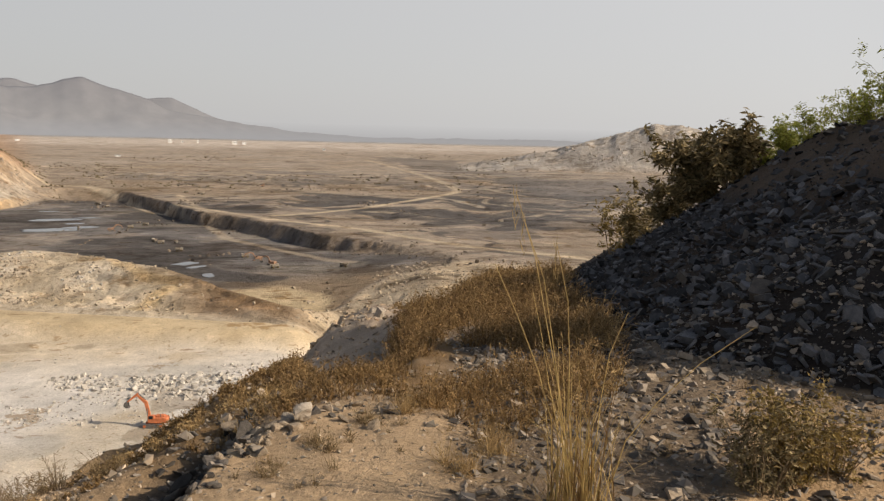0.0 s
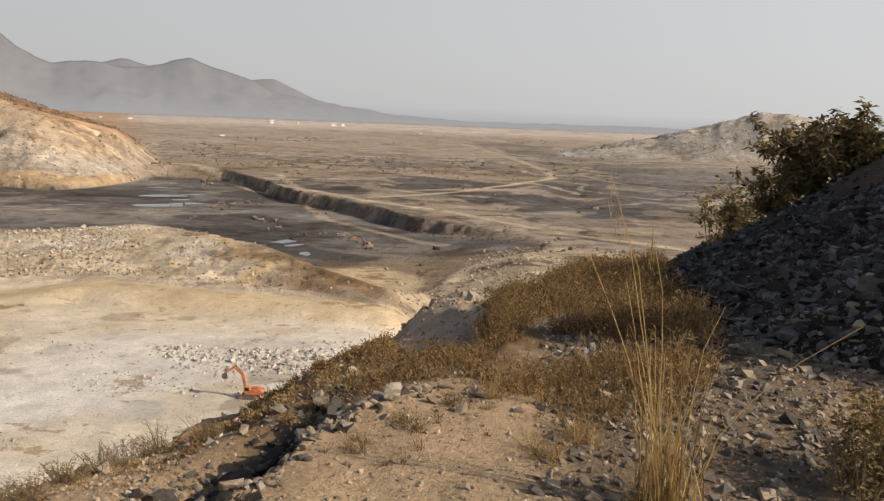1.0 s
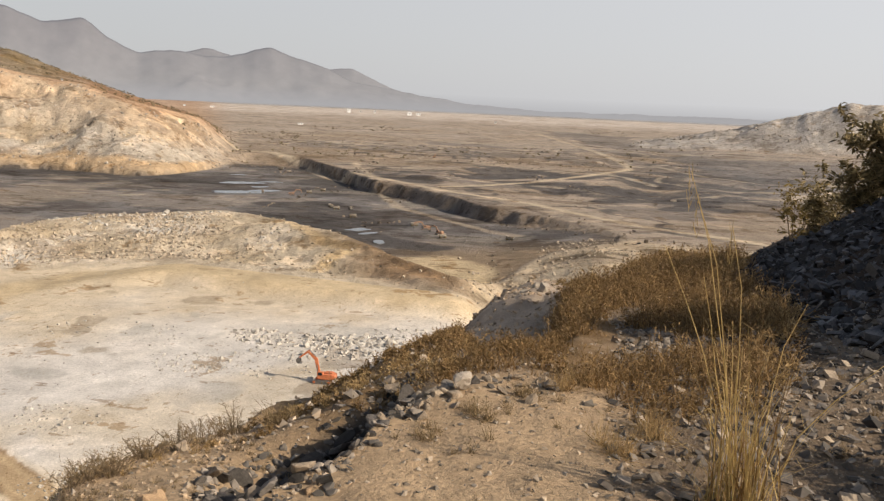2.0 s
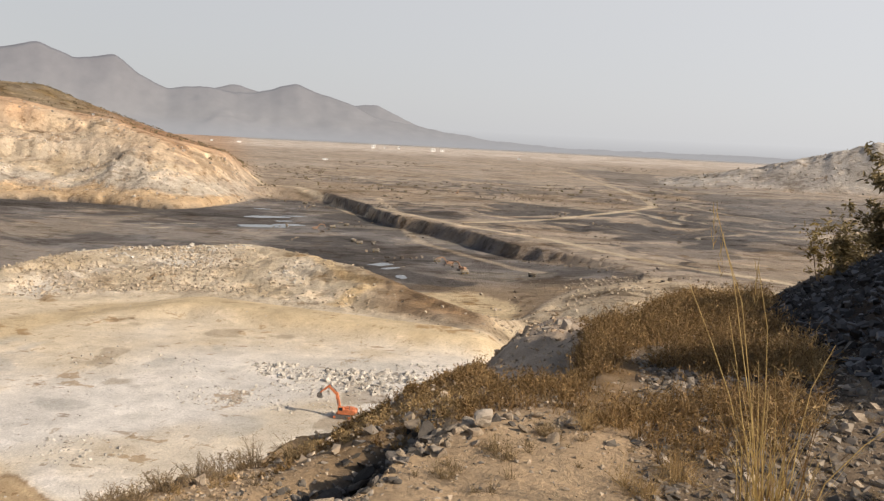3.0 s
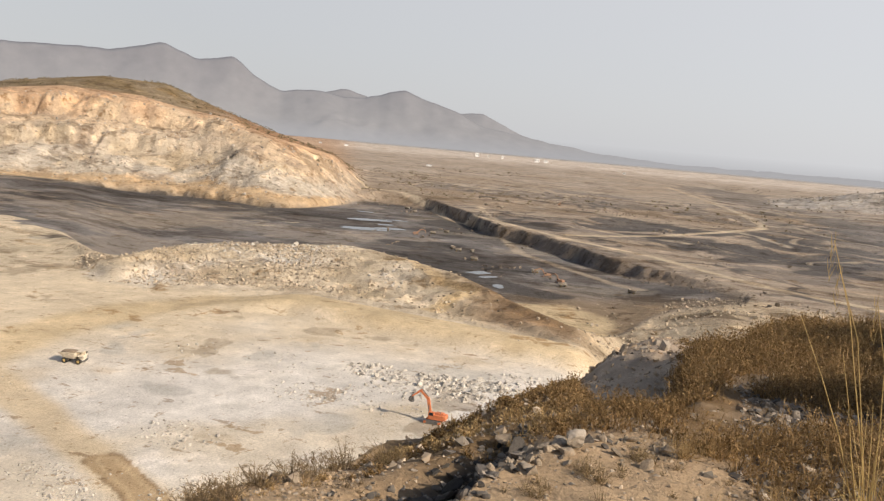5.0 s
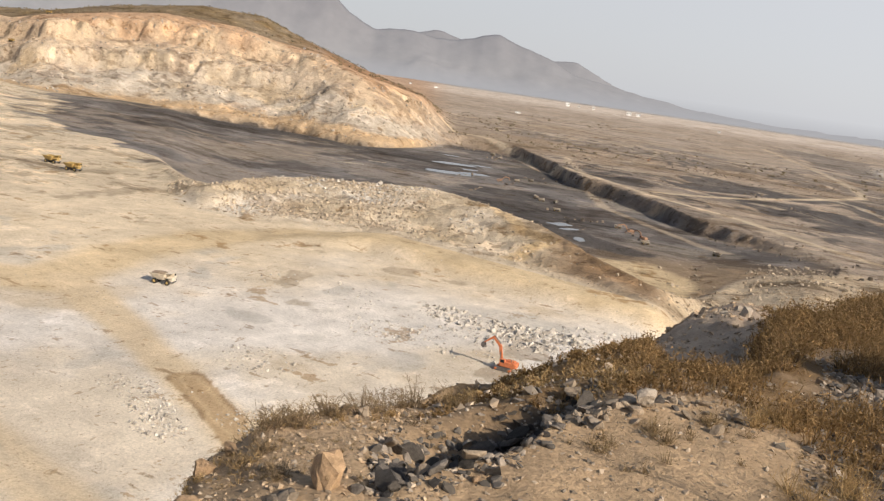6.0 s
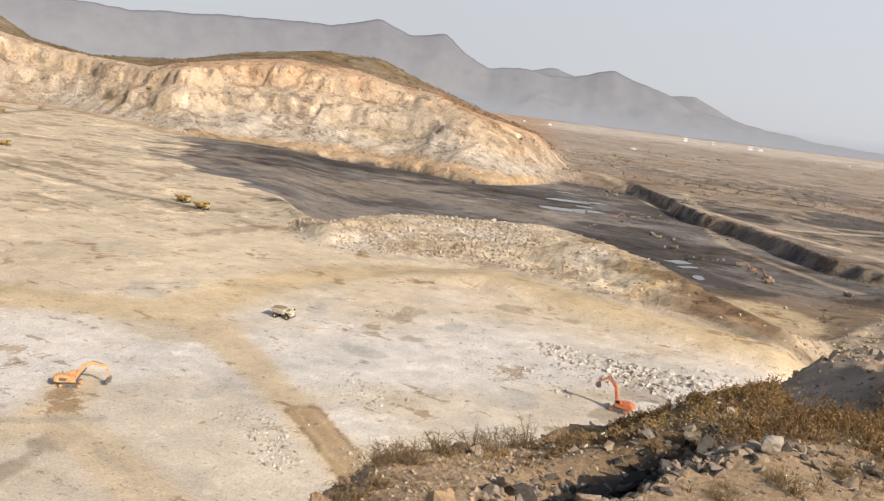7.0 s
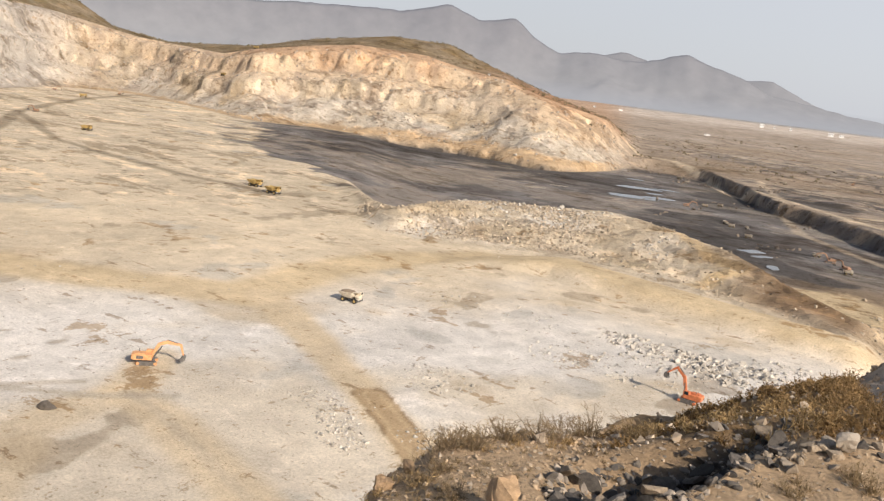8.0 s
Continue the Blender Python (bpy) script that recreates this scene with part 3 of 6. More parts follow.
    own = own * (1 + 0.18 * f1 + 0.12 * f2)[..., None]
    own = mix(own, (0.20, 0.128, 0.065), smooth((d - edge - 0.2 + 0.6 * f2) / 1.2) * smooth((27 - a) / 9))
    own = mix(own, (0.38, 0.285, 0.19), smooth((f1 - 0.05) * 4) * 0.45 * smooth((d - edge) / 2))
    own = mix(own, np.array((0.46, 0.36, 0.265)) * (1 + 0.3 * f1[..., None]), smooth((d - 14) / 1.5) * smooth((1.4 - np.abs(a - 5.8) / 3.0) * 2))
    own = mix(own, (0.43, 0.29, 0.15), 0.85 * smooth((d - 10 + 2 * f2) / 1.5) * smooth((2.6 - np.abs(a - 14.6)) / 1.2))
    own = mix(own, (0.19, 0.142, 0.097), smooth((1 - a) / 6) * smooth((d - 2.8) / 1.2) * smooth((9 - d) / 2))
    # orange earth to the right, its sunlight put into the lighter colour
    own = mix(own, (0.40, 0.275, 0.16), smooth((-19.5 - a + 4 * f2) / 3) * smooth((6.5 - d) / 1.5) * smooth((a + 75) / 30) * smooth((d - 2.4 + f2) / 1.2))
    # deep shade at the heap's foot, put into the soil with its dark earth
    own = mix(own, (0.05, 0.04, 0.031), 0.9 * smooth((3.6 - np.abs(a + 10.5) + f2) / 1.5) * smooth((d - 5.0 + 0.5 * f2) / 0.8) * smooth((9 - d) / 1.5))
    # dark soil of the hollow, with its shade put into the colour too
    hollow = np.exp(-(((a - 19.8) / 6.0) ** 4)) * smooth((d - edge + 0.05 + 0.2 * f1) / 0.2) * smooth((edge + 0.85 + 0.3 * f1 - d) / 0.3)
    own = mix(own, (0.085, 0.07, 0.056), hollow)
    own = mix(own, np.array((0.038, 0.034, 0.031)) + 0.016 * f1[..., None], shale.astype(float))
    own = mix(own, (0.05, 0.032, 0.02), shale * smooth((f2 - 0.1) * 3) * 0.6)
    own = mix(own, (0.105, 0.078, 0.056), shale * smooth((x - 4.3 + f2) / 0.8) * 0.9)
    return np.where(near[..., None], own, c)


def land():
    fine = np.arange(-31.0, 69.0, 0.135)
    coarse = np.arange(69.0, 329.0, 2.5)
    ang = np.radians(np.r_[fine, coarse])
    dist = np.r_[0.02, 0.5, np.geomspace(1.1, 2.5, 40), np.geomspace(2.53, 7.5, 120), np.geomspace(7.6, 34, 95), np.geomspace(35, 105, 16), np.geomspace(106, 150, 26), np.geomspace(151, 430, 150), np.geomspace(432.5, 1350, 290), np.geomspace(1358, 2400, 90), np.geomspace(2420, 4990, 36)]
    A, D = np.meshgrid(ang, dist)
    x, y = 0.06 - np.sin(A) * D, np.cos(A) * D - 0.07
    z, shale, near = ground_height(x, y)
    rows, cols = x.shape
    me = bpy.data.meshes.new("ground")
    me.vertices.add(x.size)
    me.vertices.foreach_set("co", np.stack([x, y, z], -1).ravel())
    i, j = np.meshgrid(np.arange(rows - 1), np.arange(cols), indexing="ij")
    k = (j + 1) % cols
    quads = np.stack([i * cols + j, (i + 1) * cols + j, (i + 1) * cols + k, i * cols + k], -1).reshape(-1, 4)[:, ::-1]
    me.loops.add(quads.size)
    me.polygons.add(len(quads))
    me.loops.foreach_set("vertex_index", quads.ravel())
    me.polygons.foreach_set("loop_start", np.arange(0, quads.size, 4))
    me.update(calc_edges=True)
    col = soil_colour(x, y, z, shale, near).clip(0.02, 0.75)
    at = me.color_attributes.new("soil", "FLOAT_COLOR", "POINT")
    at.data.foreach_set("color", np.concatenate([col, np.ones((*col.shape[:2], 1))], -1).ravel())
    co = me.attributes.new("coarse", "FLOAT", "POINT")
    aa, dd = polar(x, y)
    rough = 0.35 + 0.5 * smooth((dd - mound_base(aa)) / 30) + 0.3 * smooth((aa - 25) / 3) * smooth((dd - scarp(aa)) / 20)
    co.data.foreach_set("value", np.where(near, 0.0, rough).ravel())
    me.materials.append(EARTH)
    me.polygons.foreach_set("use_smooth", np.ones(len(quads), bool))
    ob = new("ground", me)
    return tagged(ob, "dusty open-cast mine floor, benches and plain", "ground", kind="structure")


land()


def mountains():
    """Far scrub-covered hills beyond the plain."""
    m, n, l, b = nodes_of("far_hill", 1.0)
    b.inputs["Specular IOR Level"].default_value = 0.0
    t = noise_node(n, l, 0.014, 8)
    rgb = n.new("ShaderNodeRGB")
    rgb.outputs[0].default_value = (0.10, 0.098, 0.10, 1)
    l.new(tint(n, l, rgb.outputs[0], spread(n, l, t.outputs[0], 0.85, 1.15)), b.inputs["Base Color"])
    # dust haze put into a glow on the hills, paler towards their feet
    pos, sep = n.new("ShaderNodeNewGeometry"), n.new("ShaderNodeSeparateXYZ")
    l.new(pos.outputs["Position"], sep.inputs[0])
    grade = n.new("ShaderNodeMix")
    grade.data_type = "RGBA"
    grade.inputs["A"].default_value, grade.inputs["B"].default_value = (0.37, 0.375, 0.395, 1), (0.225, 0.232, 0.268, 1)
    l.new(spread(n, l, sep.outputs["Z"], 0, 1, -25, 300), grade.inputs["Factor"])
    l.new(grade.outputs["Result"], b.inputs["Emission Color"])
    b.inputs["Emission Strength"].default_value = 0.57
    ranges = (
        (4650, 4250, ((-40, -0.4), (-20, -0.4), (-7.9, -0.3), (2.5, -0.1), (10, 0.22), (14.9, 0.95), (17.6, 1.25), (19.2, 2.1), (21, 2.6), (22.8, 3.3), (24.3, 2.95), (25.4, 2.6), (27, 2.45), (28.6, 2.8), (31, 2.45), (32.5, 3.2), (34.1, 4.35), (36.3, 3.95), (38.5, 4.75), (41.5, 3.95), (44.2, 3.9), (48.5, 3.7), (54, 3.2), (60, 3.4), (70, 3.6), (90, 2))),
        (4900, 4700, ((10, 0), (15, 1.0), (17.7, 2.15), (19.5, 2.0), (23, 1.5), (25.4, 2.7), (26.8, 3.0), (28, 2.7), (32, 2), (60, 2), (90, 1))),
    )
    for top, foot, profile in ranges:
        a = np.arange(-45, 90, 0.15)
        s = np.r_[np.linspace(0, 1, 26), 1.12, 1.3]
        A, S = np.meshgrid(a, s)
        x, y = -np.sin(np.radians(A)), np.cos(np.radians(A))
        D = foot + (top - foot) * np.minimum(S, 1) + 300 * np.maximum(S - 1, 0)
        crest = top * (tan(soft_knots(A, 0.2, *profile)) + 0.0022 * fbm(A, A * 0, 1.3, 6, 71, 0.6))
        spur = fbm(x * D, y * D, 420, 4, 73)
        z = -27 + (crest + 27) * np.clip(S, 0, 1) ** np.clip(1.15 - 1.1 * spur, 0.5, 2.2) * np.where(S > 1, 0.4, 1)
        bm_v = np.stack([x * D, y * D, EYE + z], -1).reshape(-1, 3)
        r, c = A.shape
        i, j = np.meshgrid(np.arange(r - 1), np.arange(c - 1), indexing="ij")
        q = np.stack([i * c + j, i * c + j + 1, (i + 1) * c + j + 1, (i + 1) * c + j], -1).reshape(-1, 4)[:, ::-1]
        me = bpy.data.meshes.new("backdrop")
        me.from_pydata(bm_v.tolist(), [], q.tolist())
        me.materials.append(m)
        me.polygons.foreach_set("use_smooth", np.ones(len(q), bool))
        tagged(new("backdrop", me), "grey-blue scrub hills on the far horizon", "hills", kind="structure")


mountains()


def haze_sheet():
    """A glowing sheet that stands for haze low over the far plain, thinning out upwards."""
    m = bpy.data.materials.new("far_haze_glow")
    m.use_nodes = True
    n, l = m.node_tree.nodes, m.node_tree.links
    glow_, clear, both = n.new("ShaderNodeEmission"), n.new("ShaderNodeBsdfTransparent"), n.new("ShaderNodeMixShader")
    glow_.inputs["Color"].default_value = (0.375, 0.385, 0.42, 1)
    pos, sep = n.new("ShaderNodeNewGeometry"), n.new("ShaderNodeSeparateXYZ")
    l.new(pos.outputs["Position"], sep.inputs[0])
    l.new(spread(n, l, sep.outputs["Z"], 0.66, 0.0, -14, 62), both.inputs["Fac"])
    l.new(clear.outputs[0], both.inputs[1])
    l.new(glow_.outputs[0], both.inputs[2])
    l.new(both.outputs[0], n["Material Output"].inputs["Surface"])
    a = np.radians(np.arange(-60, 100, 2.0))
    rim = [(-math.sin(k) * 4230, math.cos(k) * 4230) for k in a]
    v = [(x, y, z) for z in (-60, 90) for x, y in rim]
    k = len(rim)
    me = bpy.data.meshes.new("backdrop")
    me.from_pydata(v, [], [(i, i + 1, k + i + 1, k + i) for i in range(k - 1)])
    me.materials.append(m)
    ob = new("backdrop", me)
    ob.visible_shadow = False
    tagged(ob, "glowing see-through sheet standing for haze over the far plain", "haze", kind="structure")


haze_sheet()


# ---- building blocks ----
def part(name, bm, material, parent=None, label="", smooth_faces=False):
    me = bpy.data.meshes.new(name)
    bm.to_mesh(me)
    bm.free()
    me.materials.append(material)
    if smooth_faces:
        me.polygons.foreach_set("use_smooth", np.ones(len(me.polygons), bool))
    ob = new(name, me)
    ob.parent = parent
    if label:
        tagged(ob, label)
    return ob


def thing(name, label, category, m, group="", kind=""):
    ob = new(name)
    ob.matrix_world = m
    return tagged(ob, label, category, group, kind)


def box(bm, x, y, z, sx, sy, sz, bevel=0.03, turn=(0, 0, 0)):
    m = pose(x, y, z, *turn) @ Matrix.Diagonal((sx, sy, sz, 1))
    made = bmesh.ops.create_cube(bm, size=1, matrix=m)["verts"]
    if bevel:
        edges = {e for v in made for e in v.link_edges}
        bmesh.ops.bevel(bm, geom=list(edges), offset=bevel, segments=1, affect="EDGES", clamp_overlap=True)
    return bm


def boxes(*rows, bevel=0.03):
    bm = bmesh.new()
    for row in rows:
        box(bm, *row[:6], bevel, row[6] if len(row) > 6 else (0, 0, 0))
    return bm


def rod(bm, a, b, r, r2=None, sides=8):
    a, b = Vector(a), Vector(b)
    m = Matrix.Translation((a + b) / 2) @ (b - a).to_track_quat("Z", "Y").to_matrix().to_4x4()
    bmesh.ops.create_cone(bm, cap_ends=True, segments=sides, radius1=r, radius2=r if r2 is None else r2, depth=(b - a).length, matrix=m)
    return bm


def beam(points, widths, thick, bevel=0.04):
    """A welded box arm: a bent strip in the xz plane with a width at each point, thick across y."""
    bm = bmesh.new()
    up, low = [], []
    for i, (p, w) in enumerate(zip(points, widths)):
        a, b = Vector(points[max(i - 1, 0)]), Vector(points[min(i + 1, len(points) - 1)])
        d = (b - a).normalized()
        n = Vector((-d.y, d.x))
        up.append(Vector(p) + n * w / 2)
        low.append(Vector(p) - n * w / 2)
    rings = [[bm.verts.new((q.x, s * thick / 2, q.y)) for q, s in ((u, 1), (u, -1), (l, -1), (l, 1))] for u, l in zip(up, low)]
    for r, q in zip(rings, rings[1:]):
        for k in range(4):
            bm.faces.new((r[k], r[(k + 1) % 4], q[(k + 1) % 4], q[k]))
    bm.faces.new(rings[0][::-1])
    bm.faces.new(rings[-1])
    bmesh.ops.recalc_face_normals(bm, faces=bm.faces)
    bmesh.ops.bevel(bm, geom=list(bm.edges), offset=bevel, segments=1, affect="EDGES", clamp_overlap=True)
    return bm


def prism(outline, y0, y1, bevel=0.03):
    """A side view in xz drawn out across y."""
    bm = bmesh.new()
    a = [bm.verts.new((x, y0, z)) for x, z in outline]
    b = [bm.verts.new((x, y1, z)) for x, z in outline]
    n = len(outline)
    bm.faces.new(a)
    bm.faces.new(b[::-1])
    for k in range(n):
        bm.faces.new((a[k], b[k], b[(k + 1) % n], a[(k + 1) % n]))
    bmesh.ops.recalc_face_normals(bm, faces=bm.faces)
    if bevel:
        bmesh.ops.bevel(bm, geom=list(bm.edges), offset=bevel, segments=1, affect="EDGES", clamp_overlap=True)
    return bm


def joined(*bms):
    out = bmesh.new()
    for b in bms:
        me = bpy.data.meshes.new("tmp")
        b.to_mesh(me)
        b.free()
        out.from_mesh(me)
        bpy.data.meshes.remove(me)
    return out


RNG = np.random.default_rng(7)


def stone_shape(count, flat, seed, rounded=0.0, ball=False):
    """A broken stone: the hull of random points, about 1 m across. Returns points and triangles."""
    r = np.random.default_rng(seed)
    p = r.normal(size=(count, 3))
    p /= np.linalg.norm(p, axis=1)[:, None]
    p *= r.uniform(0.9 if ball else 0.7, 1.0, (count, 1))
    p *= np.array([0.5, 0.5 * r.uniform(0.6, 1.0), 0.5 * flat])
    bm = bmesh.new()
    for q in p:
        bm.verts.new(q)
    made = bmesh.ops.convex_hull(bm, input=list(bm.verts))
    bmesh.ops.delete(bm, geom=[v for v in bm.verts if not v.link_faces], context="VERTS")
    if rounded:
        bmesh.ops.bevel(bm, geom=list(bm.edges), offset=rounded, segments=2, affect="EDGES", clamp_overlap=True)
    bmesh.ops.triangulate(bm, faces=list(bm.faces))
    bm.verts.index_update()
    out = np.array([v.co for v in bm.verts]), np.array([[v.index for v in f.verts] for f in bm.faces])
    bm.free()
    return out


def chiselled(seed, flat=0.7, fine=2, cuts=9):
    """A broken stone about 1 m across: a ball cut by random planes, with a rough skin."""
    r = np.random.default_rng(seed)
    bm = bmesh.new()
    bmesh.ops.create_icosphere(bm, subdivisions=fine, radius=0.62)
    bm.verts.index_update()
    v = np.array([q.co for q in bm.verts])
    f = np.array([[q.index for q in g.verts] for g in bm.faces])
    bm.free()
    for _ in range(cuts):
        n = r.normal(size=3)
        n /= np.linalg.norm(n)
        over = np.maximum(v @ n - r.uniform(0.26, 0.46), 0)
        v = v - over[:, None] * n
    v = v * (1 + r.normal(0, 0.035, (len(v), 1)))
    return v * np.array([1.0, r.uniform(0.6, 0.95), flat]), f


def hull(points):
    bm = bmesh.new()
    for q in points:
        bm.verts.new(q)
    bmesh.ops.convex_hull(bm, input=list(bm.verts))
    bmesh.ops.delete(bm, geom=[v for v in bm.verts if not v.link_faces], context="VERTS")
    bmesh.ops.triangulate(bm, faces=list(bm.faces))
    bm.verts.index_update()
    out = np.array([v.co for v in bm.verts]), np.array([[v.index for v in f.verts] for f in bm.faces])
    bm.free()
    return out


def shard(flat, seed):
    """A sharp-edged block: an uneven lower outline and a smaller, tilted upper one."""
    r = np.random.default_rng(seed)
    n = int(r.integers(4, 6))
    th = np.sort(r.uniform(0, 2 * np.pi, n)) + np.linspace(0, 4.5, n) * 0.3
    low = np.stack([0.5 * np.cos(th), 0.42 * np.sin(th), -0.3 * flat + r.uniform(-0.08, 0.08, n)], -1) * r.uniform(0.7, 1, (n, 1))
    th = np.linspace(0, 2 * np.pi, 4)[:3] + r.uniform(0, 2)
    top = np.stack([0.36 * np.cos(th), 0.31 * np.sin(th), 0.34 * flat + r.uniform(-0.22, 0.08, 3)], -1) + r.normal(0, 0.06, (1, 3))
    return hull(np.concatenate([low, top]))


def slab(flat, seed):
    """A split plate of shale: an angular outline with a thin, uneven edge."""
    r = np.random.default_rng(seed)
    n = int(r.integers(4, 7))
    th = np.linspace(0, 2 * np.pi, n, endpoint=False) + r.uniform(-0.4, 0.4, n)
    rad = r.uniform(0.28, 0.55, n)
    low = np.stack([rad * np.cos(th), 0.8 * rad * np.sin(th), -0.28 * flat + 0 * th], -1)
    top = low * np.array([0.9, 0.9, 0]) + np.array([0.03, -0.02, 0.28 * flat]) + r.normal(0, 0.05 * flat, (n, 3))
    return hull(np.concatenate([low, top]))


def turns(n, rng, lean=0.5):
    """Random rotations: any heading, tilted up to lean radians."""
    h, a, b = rng.uniform(0, 2 * np.pi, n), rng.uniform(-lean, lean, n), rng.uniform(-lean, lean, n)
    ch, sh, ca, sa, cb, sb = np.cos(h), np.sin(h), np.cos(a), np.sin(a), np.cos(b), np.sin(b)
    o, i = np.zeros(n), np.ones(n)
    rz = np.stack([ch, -sh, o, sh, ch, o, o, o, i], -1).reshape(n, 3, 3)
    rx = np.stack([i, o, o, o, ca, -sa, o, sa, ca], -1).reshape(n, 3, 3)
    ry = np.stack([cb, o, sb, o, i, o, -sb, o, cb], -1).reshape(n, 3, 3)
    return rz @ rx @ ry


def raw_mesh(name, verts, faces, material, smooth_faces=False):
    me = bpy.data.meshes.new(name)
    verts, faces = np.asarray(verts, float), np.asarray(faces, np.int64)
    k = faces.shape[1]
    me.vertices.add(len(verts))
    me.vertices.foreach_set("co", verts.ravel())
    me.loops.add(faces.size)
    me.polygons.add(len(faces))
    me.loops.foreach_set("vertex_index", faces.ravel())
    me.polygons.foreach_set("loop_start", np.arange(0, faces.size, k))
    me.update(calc_edges=True)
    me.polygons.foreach_set("use_smooth", np.full(len(faces), smooth_faces))
    me.materials.append(material)
    return me


def scatter(name, shapes, places, sizes, material, rng, lean=0.5, sink=0.15):
    """Copies of stone shapes joined into one mesh, each with its own turn and size."""
    n = len(places)
    rot, pick = turns(n, rng, lean), rng.integers(0, len(shapes), n)
    vs, fs, base = [], [], 0
    for k, (v, f) in enumerate(shapes):
        who = np.flatnonzero(pick == k)
        if not len(who):
            continue
        w = np.einsum("nij,vj->nvi", rot[who], v) * sizes[who, None, None] + places[who, None, :]
        w[..., 2] += (sizes[who] * (0.22 - sink))[:, None]
        vs.append(w.reshape(-1, 3))
        fs.append((f[None] + (base + np.arange(len(who)) * len(v))[:, None, None]).reshape(-1, 3))
        base += len(who) * len(v)
    return raw_mesh(name, np.concatenate(vs), np.concatenate(fs), material)


def on_ground(x, y):
    z, shale, near = ground_height(x, y)
    return np.stack([x, y, z], -1), shale, near


def sector(rng, n, a0, a1, d0, d1):
    """Random places between two bearings and two distances, even over the area."""
    a = np.radians(rng.uniform(a0, a1, n))
    d = np.sqrt(rng.uniform(d0 * d0, d1 * d1, n))
    return -np.sin(a) * d, np.cos(a) * d


ORANGE = plain("orange_paint", (0.62, 0.32, 0.15), 0.65, vary=0.25, scale=1.5, bumpy=0.1)
RED_ORANGE = plain("red_orange_paint", (0.52, 0.17, 0.075), 0.65, vary=0.25, scale=1.5)
YELLOW = plain("yellow_paint", (0.44, 0.31, 0.12), 0.75, vary=0.3, scale=1.2)
CREAM = plain("dusty_cream_paint", (0.60, 0.53, 0.42), 0.7, vary=0.25, scale=1.2)
STEEL = plain("worn_steel", (0.16, 0.15, 0.14), 0.6, 0.4, 0.3, 2)
RUBBER = plain("tyre_rubber", (0.035, 0.033, 0.03), 0.9, vary=0.3, scale=3)
GLASS = plain("dark_cab_glass", (0.02, 0.025, 0.03), 0.12, vary=0.1)
LAMP = plain("headlamp_lens", (0.75, 0.75, 0.70), 0.2, vary=0.05)
LOAD = plain("load_of_earth", (0.26, 0.20, 0.14), 0.95, vary=0.3, scale=1.5, bumpy=0.6, relief=0.2)
PALE_ROCK = island("pale_rock", (0.48, 0.445, 0.39), 0.95, 0.3, 0.2, 3.0, (0.36, 0.325, 0.275), 0.4, 0.05)
TAN_ROCK = island("tan_rock", (0.40, 0.325, 0.235), 0.95, 0.4, 0.2, 3.0, (0.30, 0.25, 0.19), 0.4, 0.05)
NEAR_STONE = island("weathered_stone", (0.40, 0.315, 0.225), 0.9, 0.4, 0.25, 14.0, (0.21, 0.18, 0.145), 0.5, 0.01)
SHALE = island("dark_shale", (0.022, 0.0215, 0.0215), 0.65, 0.5, 0.25, 12.0, (0.125, 0.123, 0.125), 0.4, 0.01)
SHALE.node_tree.nodes["Principled BSDF"].inputs["Specular IOR Level"].default_value = 0.08
SHALE_PIECE = plain("dark_shale_piece", (0.085, 0.084, 0.085), 0.55, vary=0.3, scale=5, each=0.5, bumpy=0.4)
SHALE_PIECE.node_tree.nodes["Principled BSDF"].inputs["Specular IOR Level"].default_value = 0.12
STONE_PIECE = plain("stone_piece", (0.29, 0.23, 0.165), 0.9, vary=0.25, scale=6, each=0.35, bumpy=0.5)
GREY_STONE = plain("grey_stone_piece", (0.115, 0.10, 0.085), 0.85, vary=0.3, scale=6, each=0.5, bumpy=0.5)
CLAY_STONE = plain("orange_clay_stone", (0.34, 0.23, 0.135), 0.9, vary=0.3, scale=5, each=0.2, bumpy=0.6)


# ---- machines in the pit ----
def wheel(parent, x, y, r, w):
    bm = rod(bmesh.new(), (x, y - w * 0.3, r), (x, y + w * 0.3, r), r * 0.25, sides=10)
    hub = part("wheel", bm, STEEL, parent)
    bm = bmesh.new()
    rod(bm, (x, y - w / 2, r), (x, y + w / 2, r), r, sides=20)
    ends = [e for e in bm.edges if abs(e.verts[0].co.y - e.verts[1].co.y) < 1e-4]
    bmesh.ops.bevel(bm, geom=ends, offset=r * 0.12, segments=2, affect="EDGES")
    part("tyre", bm, RUBBER, hub)
    part("rim", rod(bmesh.new(), (x, y - w * 0.53, r), (x, y + w * 0.53, r), r * 0.5, sides=14), YELLOW, hub)


